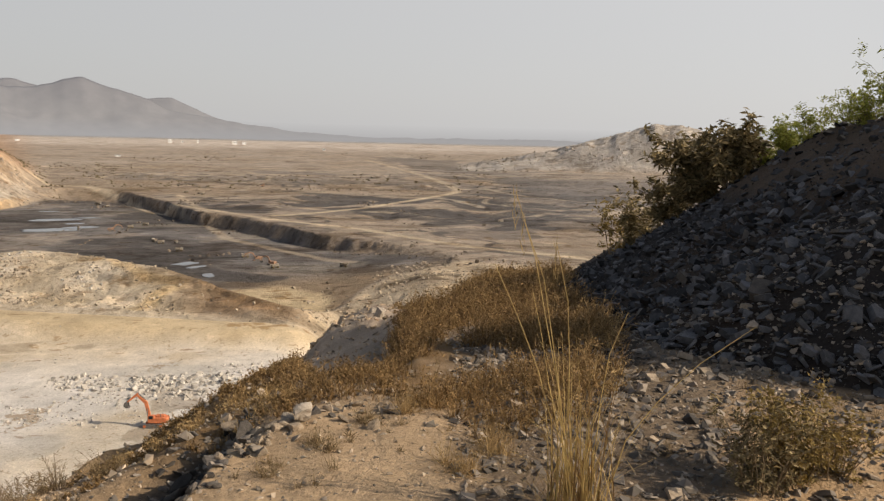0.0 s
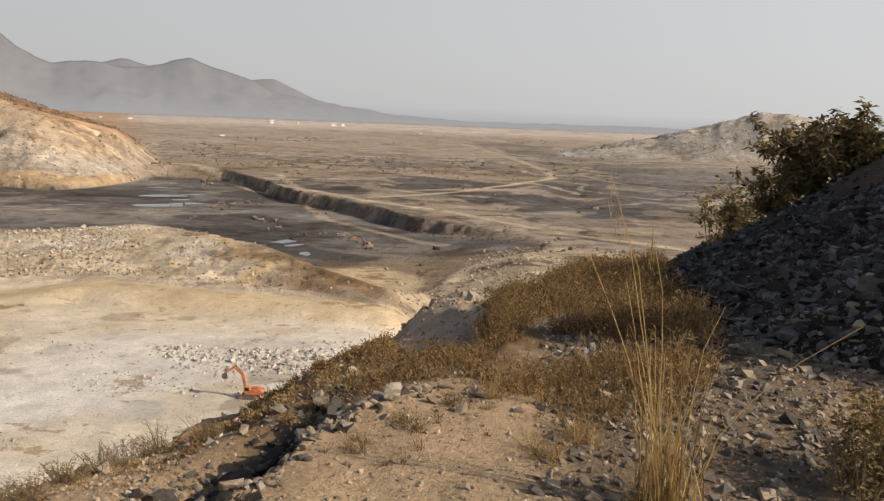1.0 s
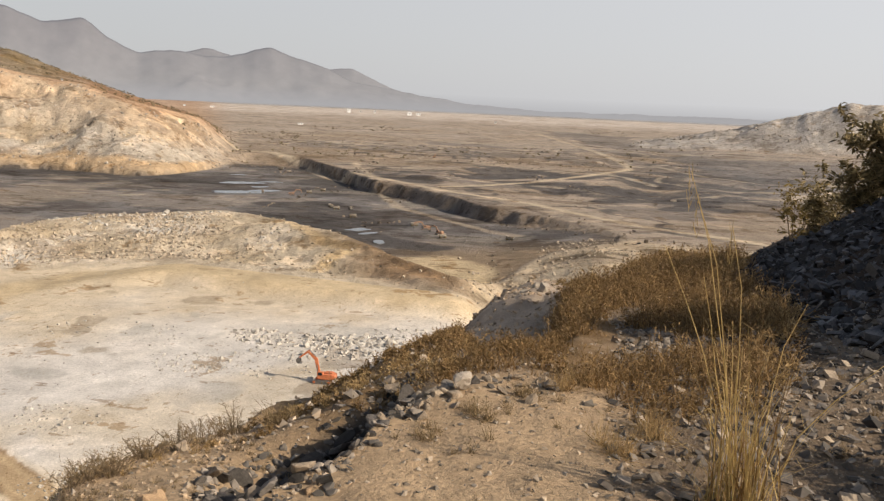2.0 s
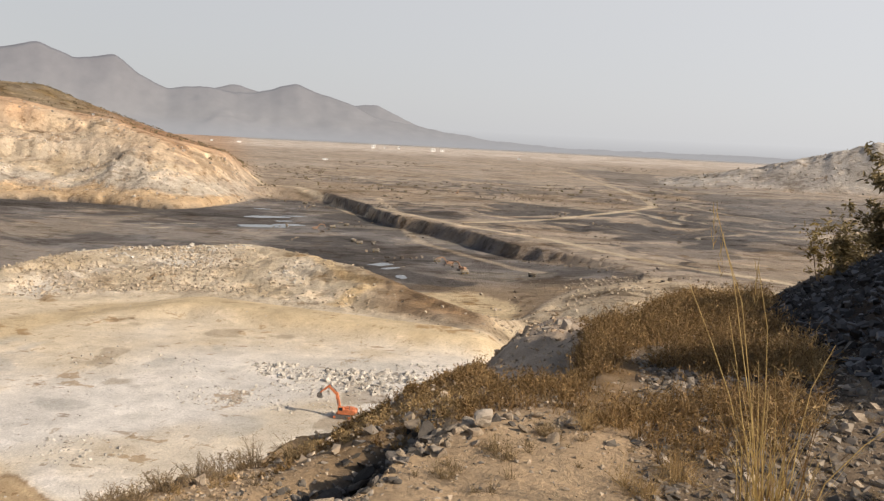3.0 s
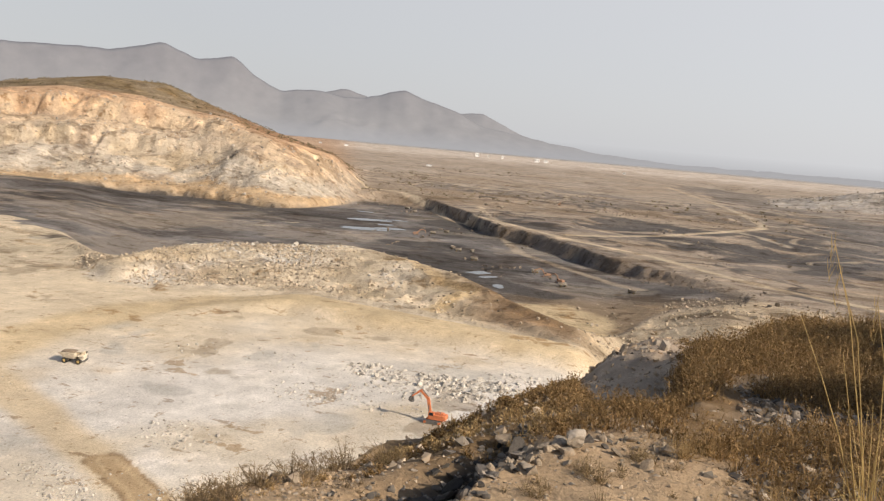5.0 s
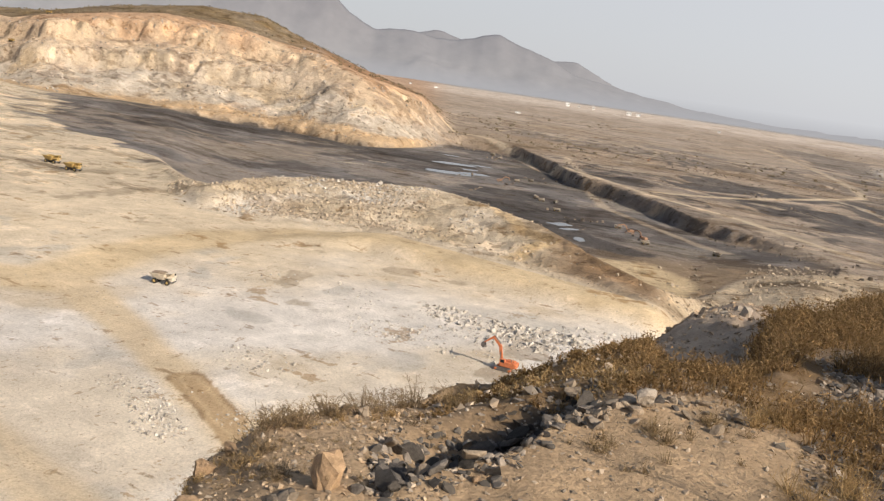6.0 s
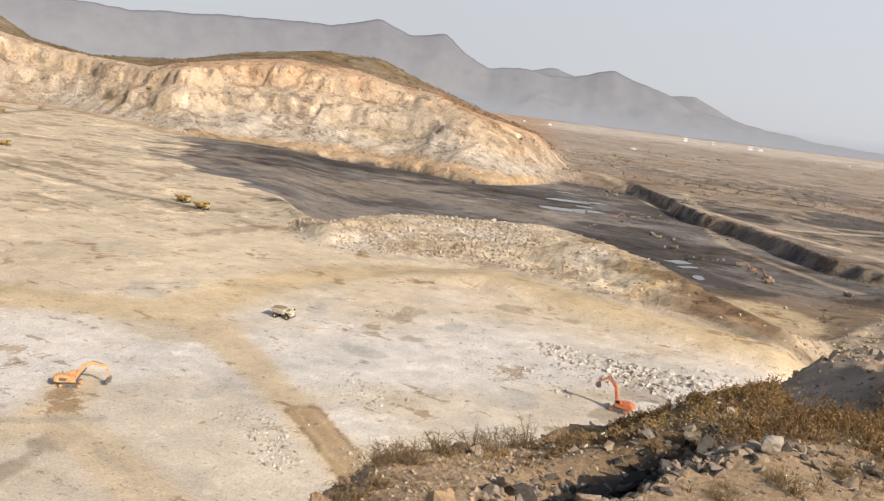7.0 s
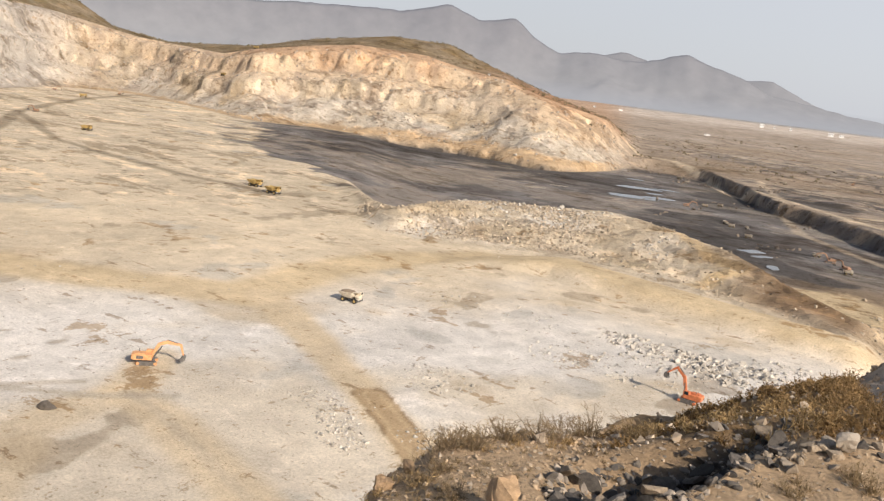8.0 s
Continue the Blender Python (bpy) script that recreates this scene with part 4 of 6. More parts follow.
def bowl():
    """An open truck body, narrow below and flaring to the rim, with a chute behind."""
    bm = bmesh.new()
    levels = ((-3.4, 1.4, 1.65, 1.75), (-4.3, 1.75, 2.25, 3.0), (-4.9, 1.95, 2.7, 4.05), (-4.75, 1.8, 2.55, 4.05), (-4.1, 1.55, 2.05, 3.0), (-3.2, 1.2, 1.5, 2.0))
    rings = []
    for x0, x1, w, z in levels:
        c = 0.55
        ring = [(x0, w - c), (x0 + c, w), (x1 - c, w), (x1, w - c), (x1, -w + c), (x1 - c, -w), (x0 + c, -w), (x0, -w + c)]
        rings.append([bm.verts.new((x, y, z - (0.45 if x < x0 + 0.1 and z > 3.5 else 0))) for x, y in ring])
    for r, q in zip(rings, rings[1:]):
        for k in range(8):
            bm.faces.new((r[k], r[(k + 1) % 8], q[(k + 1) % 8], q[k]))
    bm.faces.new(rings[0])
    bm.faces.new(rings[-1])
    bmesh.ops.recalc_face_normals(bm, faces=bm.faces)
    return bm


def haul_truck(m, paint, tray_paint, label, loaded=True, group="haul trucks"):
    """A rigid mine truck, about 9 m long, facing +x."""
    t = thing("dump_truck", label, "dump truck", m, group)
    part("chassis", boxes((0, 0, 1.35, 8.0, 1.3, 0.7), (3.9, 0, 1.2, 0.5, 4.2, 0.7), (-2.4, 0, 1.2, 0.5, 3.8, 0.5)), STEEL, t)
    part("engine_hood", boxes((3.3, -0.2, 2.2, 1.9, 1.9, 1.3), (4.25, -0.2, 2.1, 0.1, 1.6, 1.0)), paint, t)
    part("deck", boxes((3.1, 0, 2.85, 2.3, 4.5, 0.12)), paint, t)
    cab = part("cab", boxes((3.1, 1.35, 3.6, 1.6, 1.5, 1.45)), paint, t)
    part("windscreen", boxes((3.91, 1.35, 3.75, 0.03, 1.3, 0.8), bevel=0.005), GLASS, cab)
    part("side_window", boxes((3.1, 2.11, 3.75, 1.2, 0.03, 0.8), bevel=0.005), GLASS, cab)
    for y in (-1.5, 1.5):
        part("headlight", boxes((4.17, y, 1.55, 0.08, 0.45, 0.25), bevel=0.02), LAMP, t)
        part("rail", joined(rod(bmesh.new(), (4.2, y * 1.4, 2.9), (4.2, y * 1.4, 3.7), 0.04), rod(bmesh.new(), (4.2, y * 1.4, 3.7), (2.1, y * 1.4, 3.7), 0.04)), paint, t)
    part("ladder", boxes((4.35, 1.9, 1.9, 0.06, 0.06, 1.9), (4.35, 1.4, 1.9, 0.06, 0.06, 1.9), *((4.35, 1.65, 1.1 + 0.35 * k, 0.05, 0.5, 0.05) for k in range(5)), bevel=0), STEEL, t)
    tray = part("dump_body", bowl(), tray_paint, t, "flared steel tray")
    part("canopy", prism([(1.75, 4.05), (2.0, 4.3), (4.3, 4.55), (4.3, 4.68), (1.85, 4.45), (1.6, 4.1)], -2.0, 2.0), tray_paint, tray)
    for x in (-2.6, -0.9, 0.8):
        for s in (-1, 1):
            part("side_rib", rod(bmesh.new(), (x, 1.75 * s, 2.1), (x, 2.72 * s, 4.0), 0.09, sides=6), tray_paint, tray)
    if loaded:
        bm = bmesh.new()
        bmesh.ops.create_icosphere(bm, subdivisions=3, radius=1)
        for v in bm.verts:
            k = 1 + 0.16 * noise.noise(v.co * 2.3 + Vector((3, 1, 0)))
            v.co = Vector((-1.3 + 3.15 * v.co.x * k, 2.5 * v.co.y * k, 3.75 + (0.75 if v.co.z > 0 else 1.0) * v.co.z * k))
        part("load", bm, LOAD, t, "heap of brown earth and stones")
    for x, y in ((2.7, -1.9), (2.7, 1.9)):
        wheel(t, x, y, 1.0, 0.75)
    for y in (-1.95, -1.15, 1.15, 1.95):
        wheel(t, -2.4, y, 1.0, 0.7)
    return t


def excavator(m, paint, label, boom, stick, bucket_turn, swing=0.0, group="excavators"):
    """A crawler excavator facing +x; boom and stick are side views in metres."""
    t = thing("excavator", label, "excavator", m, group)
    for y in (-1.45, 1.45):
        out = [(-2.4, 0.55), (-2.15, 0.15), (-1.9, 0.02), (1.9, 0.02), (2.15, 0.15), (2.4, 0.55), (2.15, 0.95), (1.9, 1.05), (-1.9, 1.05), (-2.15, 0.95)]
        tr = part("track", prism(out, y - 0.32, y + 0.32, 0.05), STEEL, t, "dark steel crawler track")
        for k in range(12):
            part("shoe", boxes((-1.85 + k * 0.335, y, 1.06, 0.26, 0.7, 0.06), bevel=0.01), STEEL, tr)
        for x in (-2.0, 2.0):
            part("sprocket", rod(bmesh.new(), (x, y - 0.36, 0.54), (x, y + 0.36, 0.54), 0.38, sides=14), paint, tr)
    part("undercarriage", boxes((0, 0, 0.75, 2.6, 2.4, 0.5)), STEEL, t)
    part("turntable", rod(bmesh.new(), (0, 0, 0.9), (0, 0, 1.25), 1.0, sides=20), STEEL, t)
    s = Matrix.Rotation(swing, 4, "Z")

    def up(name, bm, mat, parent=t, note=""):
        bm.transform(s)
        return part(name, bm, mat, parent, note)

    house = up("house", boxes((-1.0, 0, 1.95, 4.2, 2.9, 1.4), (-1.6, -0.5, 2.75, 2.2, 1.6, 0.35), bevel=0.08), paint)
    up("counterweight", boxes((-3.2, 0, 1.95, 0.9, 2.9, 1.3), bevel=0.2), paint, house)
    up("exhaust", rod(bmesh.new(), (-1.9, 0.7, 2.6), (-1.9, 0.7, 3.5), 0.09), STEEL, house)
    up("grille", boxes((-1.6, -1.47, 2.0, 1.6, 0.04, 0.8), bevel=0.01), STEEL, house)
    cab = up("cab", boxes((0.45, 0.95, 2.35, 1.6, 0.95, 1.9), bevel=0.08), paint)
    up("windscreen", boxes((1.26, 0.95, 2.6, 0.03, 0.75, 1.1), bevel=0.005), GLASS, cab)
    up("side_window", boxes((0.45, 1.44, 2.75, 1.1, 0.03, 0.85), bevel=0.005), GLASS, cab)
    arm = up("boom", beam(boom, [0.55] + [0.85] * (len(boom) - 2) + [0.45], 0.5), paint)
    e = boom[-1]
    mid = boom[len(boom) // 2]
    ram = bmesh.new()
    for y in (-0.42, 0.42):
        rod(ram, (1.3, y, 1.5), ((boom[0][0] + mid[0] * 2) / 3, y, (boom[0][1] + mid[1] * 2) / 3), 0.12)
    up("boom_cylinder", ram, STEEL, arm)
    st = up("stick", beam(stick, [0.4] + [0.6] * (len(stick) - 2) + [0.3], 0.38), paint)
    up("stick_cylinder", rod(bmesh.new(), (mid[0], 0, mid[1] + 0.6), (stick[0][0], 0, stick[0][1] + 0.1), 0.11), STEEL, arm)
    f = stick[-1]
    b = joined(
        prism([(-0.15, 0.15), (0.25, 0.2), (0.55, -0.4), (0.35, -1.1), (-0.35, -1.35), (-0.9, -1.1), (-0.8, -1.02), (-0.3, -1.22), (0.25, -1.0), (0.4, -0.4), (0.15, 0.05)], -0.7, 0.7, 0.02),
        prism([(-0.15, 0.15), (0.25, 0.2), (0.55, -0.4), (0.35, -1.1), (-0.35, -1.35), (-0.9, -1.1)], -0.76, -0.7, 0),
        prism([(-0.15, 0.15), (0.25, 0.2), (0.55, -0.4), (0.35, -1.1), (-0.35, -1.35), (-0.9, -1.1)], 0.7, 0.76, 0))
    b.transform(pose(f[0], 0, f[1], 0, bucket_turn, 0))
    bucket = up("bucket", b, STEEL)
    for k in range(5):
        tooth = boxes((-1.0, -0.6 + 0.3 * k, -1.08, 0.3, 0.1, 0.07), bevel=0.01)
        tooth.transform(pose(f[0], 0, f[1], 0, bucket_turn, 0))
        up("tooth", tooth, STEEL, bucket)
    return t


def at_bearing(a, d, turn, sink=0.0):
    x, y = -math.sin(radians(a)) * d, math.cos(radians(a)) * d
    return pose(x, y, height_at(x, y) - sink, 0, 0, turn)


def at_place(x, y, turn):
    return pose(x, y, height_at(x, y) - 0.05, 0, 0, turn)


REACH = [(0.9, 2.0), (2.6, 5.0), (4.4, 5.6), (7.4, 5.0)]
REACH_STICK = [(6.9, 5.3), (7.6, 5.0), (8.3, 2.3)]
RAISED = [(0.8, 2.0), (1.5, 4.6), (1.9, 6.4), (4.2, 8.4)]
RAISED_STICK = [(3.8, 8.7), (4.4, 8.2), (6.6, 6.4)]
excavator(at_bearing(56.15, 205, 50), ORANGE, "orange crawler excavator with lowered arm on pale rock floor", REACH, REACH_STICK, 0)
excavator(at_bearing(19.1, 223, 185), RED_ORANGE, "red-orange excavator with raised boom beside white rubble", RAISED, RAISED_STICK, -20)
haul_truck(at_bearing(42.9, 272, 14) @ Matrix.Scale(0.85, 4), CREAM, CREAM, "loaded cream dump truck crossing the pale quarry floor")
lead = haul_truck(at_bearing(49.95, 510, 10), YELLOW, YELLOW, "yellow dump truck on the tan haul track", False)
copy_thing(lead, at_bearing(48.75, 488, 8))
# dusty orange for the far diggers, distance haze put into the paint
HAZED_ORANGE = plain("hazed_orange_paint", (0.34, 0.205, 0.13), 0.75, vary=0.3, scale=1.2)
digger = excavator(at_place(-795, 400, 200), HAZED_ORANGE, "small orange excavator on the far mine benches", REACH, REACH_STICK, 0)
for x, y, turn in ((-1098, 671, 120), (-1104, 581, 60), (-286, 732, 20), (-112, 553, 150), (-126, 574, 200), (-252, 1188, 90)):
    copy_thing(digger, at_place(x, y, turn))
for x, y, turn in ((-655, 372, 30), (-1023, 787, 0), (-1068, 880, 20), (-1014, 570, 60)):
    copy_thing(lead, at_place(x, y, turn))
DUSTY = plain("coal_dusted_paint", (0.40, 0.35, 0.28), 0.75, vary=0.3, scale=1.2)
hauler = haul_truck(at_place(-404, 994, -10) @ Matrix.Scale(0.78, 4), DUSTY, DUSTY, "pale dump truck at work on the dark coal floor", True)
for x, y, turn in ((-380, 961, 60), (-279, 756, 30), (-273, 778, 0), (-226, 663, 130), (-218, 654, 20), (-207, 658, -60), (-192, 616, 10), (-137, 587, 200), (-107, 540, 30), (-319, 1055, 10), (-291, 1030, 80), (-126, 1497, 0), (54, 784, 40), (-63, 543, 170)):
    copy_thing(hauler, at_place(x, y, turn) @ Matrix.Scale(0.78, 4))


# ---- water, rubble and far buildings ----
def water_material():
    m, n, l, b = nodes_of("muddy_water", 0.08)
    b.inputs["Base Color"].default_value = (0.10, 0.10, 0.10, 1)
    b.inputs["Specular IOR Level"].default_value = 0.6
    t = noise_node(n, l, 0.8, 3)
    bump(n, l, b, t.outputs[0], 0.08, 0.03)
    return m


WATER = water_material()


def pond(x, y, rx, ry, turn, seed):
    n = 40
    th = np.linspace(0, 2 * np.pi, n, endpoint=False)
    r = 1 + 0.35 * fbm(np.cos(th) * 2 + seed, np.sin(th) * 2, 1.0, 3, seed)
    px, py = rx * r * np.cos(th), ry * r * np.sin(th)
    c, s = math.cos(radians(turn)), math.sin(radians(turn))
    px, py = x + c * px - s * py, y + s * px + c * py
    z = float(ground_height(px, py)[0].max()) + 0.12
    bm = bmesh.new()
    top = [bm.verts.new((u, v, z)) for u, v in zip(px, py)]
    low = [bm.verts.new((u, v, z - 1.5)) for u, v in zip(px, py)]
    bm.faces.new(top)
    bm.faces.new(low[::-1])
    for k in range(n):
        bm.faces.new((top[k - 1], low[k - 1], low[k], top[k]))
    bmesh.ops.recalc_face_normals(bm, faces=bm.faces)
    ob = part("water", bm, WATER)
    tagged(ob, "still grey pool lying on the coal floor", "pond", kind="structure")


for row in ((-338, 728, 24, 13, 25, 3), (-322, 752, 15, 9, 40, 13), (-372, 812, 22, 12, 25, 4), (-352, 836, 13, 6, 20, 8), (-340, 782, 9, 6, 50, 12), (-482, 728, 13, 4, 20, 5), (-407, 658, 16, 5, 45, 9), (-406, 711, 10, 3.5, 30, 10), (-418, 900, 10, 6, 10, 11), (-430, 690, 12, 3, 40, 15), (-168, 552, 9, 6, 60, 6), (-157, 538, 8, 3.5, 60, 14), (-141, 508, 7, 4, 110, 7)):
    pond(*row)

ROUGH = [shard(f, 100 + k) for k, f in enumerate((0.6, 0.75, 0.9, 0.7, 0.5, 0.8))]
SLABS = [slab(f, 200 + k) for k, f in enumerate((0.18, 0.26, 0.34, 0.2, 0.38, 0.28, 0.46, 0.16))]


def rubble(name, label, x, y, sizes, material, rng, kind="stuff", lean=0.6):
    p, _, _ = on_ground(x, y)
    me = scatter(name, ROUGH, p, sizes, material, rng, lean)
    return tagged(new(name, me), label, "rubble", kind=kind)


rng = np.random.default_rng(11)
# broken white stone heaped on the pit floor
xs, ys, ss = [], [], []
for cx, cy, r, n, top in ((-76, 246, 14, 420, 2.6), (-86, 249, 7, 140, 2.6), (-71, 254, 7, 140, 2.8), (-88, 238, 12, 160, 1.8), (-106, 247, 9, 240, 2.4), (-114, 215, 10, 160, 1.4), (-90, 222, 14, 160, 1.4), (-122, 167, 9, 150, 1.2), (-131, 133, 6, 140, 0.9), (-120, 128, 5, 160, 1.0), (-112, 122, 5, 160, 1.1), (-100, 136, 6, 160, 1.0), (-96, 142, 6, 130, 1.0), (-150, 235, 18, 100, 1.3), (-60, 262, 12, 200, 1.8)):
    a, d = rng.uniform(0, 2 * np.pi, n), r * np.sqrt(rng.uniform(0, 1, n))
    xs.append(cx + d * np.cos(a) * 1.3)
    ys.append(cy + d * np.sin(a))
    ss.append(0.25 + top * rng.power(0.45, n))
x, y = sector(rng, 1900, 8, 66, 150, 420)
xs.append(x), ys.append(y), ss.append(0.15 + 0.7 * rng.power(0.3, 1900))
rubble("rubble", "broken pale rocks strewn over the quarry floor", np.concatenate(xs), np.concatenate(ys), np.concatenate(ss), PALE_ROCK, rng)
# one small dark heap tipped beside the low track
heap_place = on_ground(np.array([-159.0]), np.array([84.0]))[0]
tagged(new("spoil_heap", scatter("spoil_heap", [chiselled(330, 0.55, 3, 5)], heap_place, np.array([3.2]), plain("dark_tipped_earth", (0.10, 0.085, 0.07), 0.95, vary=0.3, scale=1.0, bumpy=0.6, relief=0.1), rng, 0.1)), "small dark heap of tipped earth on the pale floor", "spoil heap")
# the rocky mound: blocks along its crest and face
x, y = sector(rng, 30000, 10, 43, 330, 540)
a, d = polar(x, y)
u = (d - mound_base(a)) / (mound_edge(a) - mound_base(a))
keep = (u > 0.2) & (u < 1.02) & (rng.uniform(0, 1, len(a)) < (0.12 + 0.88 * smooth((fbm(x, y, 30, 4, 81) + 0.05) * 4)) * knots(a, (10, 0.15), (20, 0.4), (25, 1)))
rubble("rubble", "tan blasted boulders covering a rock mound", x[keep], y[keep], 0.35 + 2.3 * rng.power(0.3, keep.sum()), TAN_ROCK, rng)
x, y = sector(rng, 6000, -10, 10, 325, 530)
keep = rng.uniform(0, 1, len(x)) < 0.1 + 0.9 * smooth((fbm(x, y, 26, 4, 82) + 0.02) * 5)
rubble("rubble", "tan boulders on a dusty bench", x[keep], y[keep], 0.4 + 2.6 * rng.power(0.25, keep.sum()), TAN_ROCK, rng)
# grey-white blocks broken from the mound's upper face
x, y = sector(rng, 3200, 22, 40, 350, 520)
a, d = polar(x, y)
u = (d - mound_base(a)) / (mound_edge(a) - mound_base(a))
keep = (u > 0.42) & (u < 0.98) & (fbm(x, y, 40, 4, 84) > 0.10)
rubble("rubble", "grey-white blocks fallen from the mound's rim", x[keep], y[keep], 0.5 + 2.8 * rng.power(0.3, keep.sum()), PALE_ROCK, rng)
# fallen blocks on the high wall
GREY_ROCK = island("grey_fallen_rock", (0.30, 0.265, 0.225), 0.95, 0.4, 0.2, 1.0, (0.42, 0.36, 0.29), 0.4, 0.1)
x, y = sector(rng, 22000, 26, 66, 930, 1650)
a, d = polar(x, y)
t = (d - scarp(a)) / cliff_width(a)
keep = (t > 0.02) & (t < 0.85) & (rng.uniform(0, 1, len(a)) < 0.2 + 0.8 * smooth((fbm(x, y, 70, 3, 83) + 0.2) * 3))
rubble("rubble", "grey fallen blocks on the high wall", x[keep], y[keep], 0.8 + 4.2 * rng.power(0.3, keep.sum()), GREY_ROCK, rng)
# upright ribs of rock broken out of the high wall
TALL = [(v * np.array((0.9, 0.9, 1.5)), f) for v, f in ROUGH]
x, y = sector(rng, 14000, 26, 66, 950, 1650)
a, d = polar(x, y)
t = (d - scarp(a)) / cliff_width(a)
t = t + 0.10 * fbm(x, y, 60, 4, 43) + 0.055 * fbm(x, y, 24, 3, 46, 0.6)
keep = ((np.abs(t - 0.745) < 0.06) | (np.abs(t - 0.495) < 0.05)) & (fbm(np.radians(a) * d, 0.5 * d, 45, 4, 86, 0.6) > -0.05)
p, _, _ = on_ground(x[keep], y[keep])
tagged(new("rubble", scatter("rubble", TALL, p, 1.5 + 5.0 * rng.power(0.5, keep.sum()), island("scarp_rock", (0.42, 0.31, 0.21), 0.95, 0.3, 0.2, 1.0, (0.36, 0.30, 0.245), 0.4, 0.1), rng, 0.3, 0.4)), "upright rock ribs on the high wall", "rubble", kind="stuff")
# the pale stone ridge
x, y = sector(rng, 1100, -24, -1, 1890, 2080)
rubble("rubble", "pale blocks on the stone ridge", x, y, 1.5 + 5.5 * rng.power(0.25, len(x)), GREY_ROCK, rng)

# scrub on the hills and on the plain
SCRUB = island("far_scrub", (0.115, 0.095, 0.05), 0.95, 0.35, 0.3, 0.6, (0.19, 0.145, 0.09))
CLUMPS = [stone_shape(9, f, 300 + k) for k, f in enumerate((0.7, 0.9, 0.8))]


def scrub(label, x, y, sizes, rng):
    """Low far bushes, each a knot of several small leafy clumps."""
    n = len(x)
    k = 5
    p, _, _ = on_ground(np.repeat(x, k) + rng.normal(0, 0.45, n * k) * np.repeat(sizes, k), np.repeat(y, k) + rng.normal(0, 0.45, n * k) * np.repeat(sizes, k))
    s = np.repeat(sizes, k) * rng.uniform(0.35, 0.8, n * k)
    p[:, 2] += rng.uniform(0, 0.5, n * k) * np.repeat(sizes, k)
    tagged(new("scrub", scatter("scrub", CLUMPS, p, s, SCRUB, rng, 1.5)), label, "scrub", kind="stuff")


x, y = sector(rng, 9000, 26, 66, 1150, 2000)
a, d = polar(x, y)
t = (d - scarp(a) - cliff_width(a)) / 220
keep = (t > -0.02) & (t < 1.4) & (rng.uniform(0, 1, len(a)) < 0.12 + 0.6 * smooth(fbm(x, y, 60, 3, 85) * 4))
scrub("dry green scrub on the hill above the high wall", x[keep], y[keep], rng.uniform(1.5, 4.5, keep.sum()), rng)
x, y = sector(rng, 1500, -10, 34, 1150, 2700)
keep = fbm(x, y, 300, 3, 87) > 0.05
scrub("scattered dry scrub on the plain", x[keep], y[keep], rng.uniform(2, 6, keep.sum()), rng)

WHITE_WALL = plain("white_wall", (0.78, 0.77, 0.74), 0.8, vary=0.08, scale=0.1)
ROOF_GREY = plain("grey_roof", (0.35, 0.34, 0.33), 0.8, vary=0.15, scale=0.1)


def building(a, d, w, h, deep):
    m = at_bearing(a, d, a)
    w, h, deep = 0.6 * w, 0.6 * h, 0.6 * deep
    t = thing("building", "small white flat-roofed building on the far plain", "building", m, "far buildings")
    part("wall", boxes((0, 0, h / 2, w, deep, h), bevel=0.1), WHITE_WALL, t)
    part("roof", boxes((0, 0, h + 0.4, w + 1, deep + 1, 0.8), bevel=0.1), ROOF_GREY, t)
    for k in range(max(2, int(w / 6))):
        part("window", boxes((-w / 2 + (k + 0.5) * w / max(2, int(w / 6)), -deep / 2 - 0.05, h * 0.55, 2.0, 0.2, h * 0.3), bevel=0.02), GLASS, t)


for a, d, w, h, deep in ((17.75, 3350, 24, 24, 20), (16.05, 3380, 13, 18, 12), (17.0, 3400, 10, 12, 12), (13.75, 3300, 30, 22, 20), (13.15, 3330, 26, 16, 20), (20.9, 2250, 22, 7, 12), (8.0, 2900, 14, 10, 12), (35.3, 1290, 5, 2.5, 4), (26.5, 3300, 24, 9, 14), (28.2, 3350, 16, 8, 14)):
    building(a, d, w, h, deep)

# small heaps of dug coal and spoil, tipped in rows
SPOIL = island("tipped_spoil", (0.11, 0.092, 0.078), 0.95, 0.35, 0.25, 0.5, (0.24, 0.19, 0.14))
HEAPS = [stone_shape(26, 0.45, 320 + k, 0.0, True) for k in range(4)]
rng = np.random.default_rng(17)
xs, ys, ss = [], [], []
for k in range(110):
    x, y = sector(rng, 1, -6, 26, 500, 1500)
    turn, n = rng.uniform(0, np.pi), int(rng.integers(3, 13))
    step = np.arange(n) * rng.uniform(3, 7)
    xs.append(x + np.cos(turn) * step + rng.normal(0, 1.5, n))
    ys.append(y + np.sin(turn) * step + rng.normal(0, 1.5, n))
    ss.append(rng.uniform(1.2, 4.2, n))
rubble("spoil", "rows of tipped coal and earth heaps", np.concatenate(xs), np.concatenate(ys), np.concatenate(ss), SPOIL, rng, lean=0.15)
# broken edges of the benches
x, y = sector(rng, 16000, -2, 26, 480, 1200)
a, d = polar(x, y)
off = d - scarp(a)
keep = (off > -14) & (off < 20)
rubble("rubble", "dark broken blocks along the bench edge", x[keep], y[keep], 0.4 + 1.9 * rng.power(0.3, keep.sum()), SPOIL, rng)


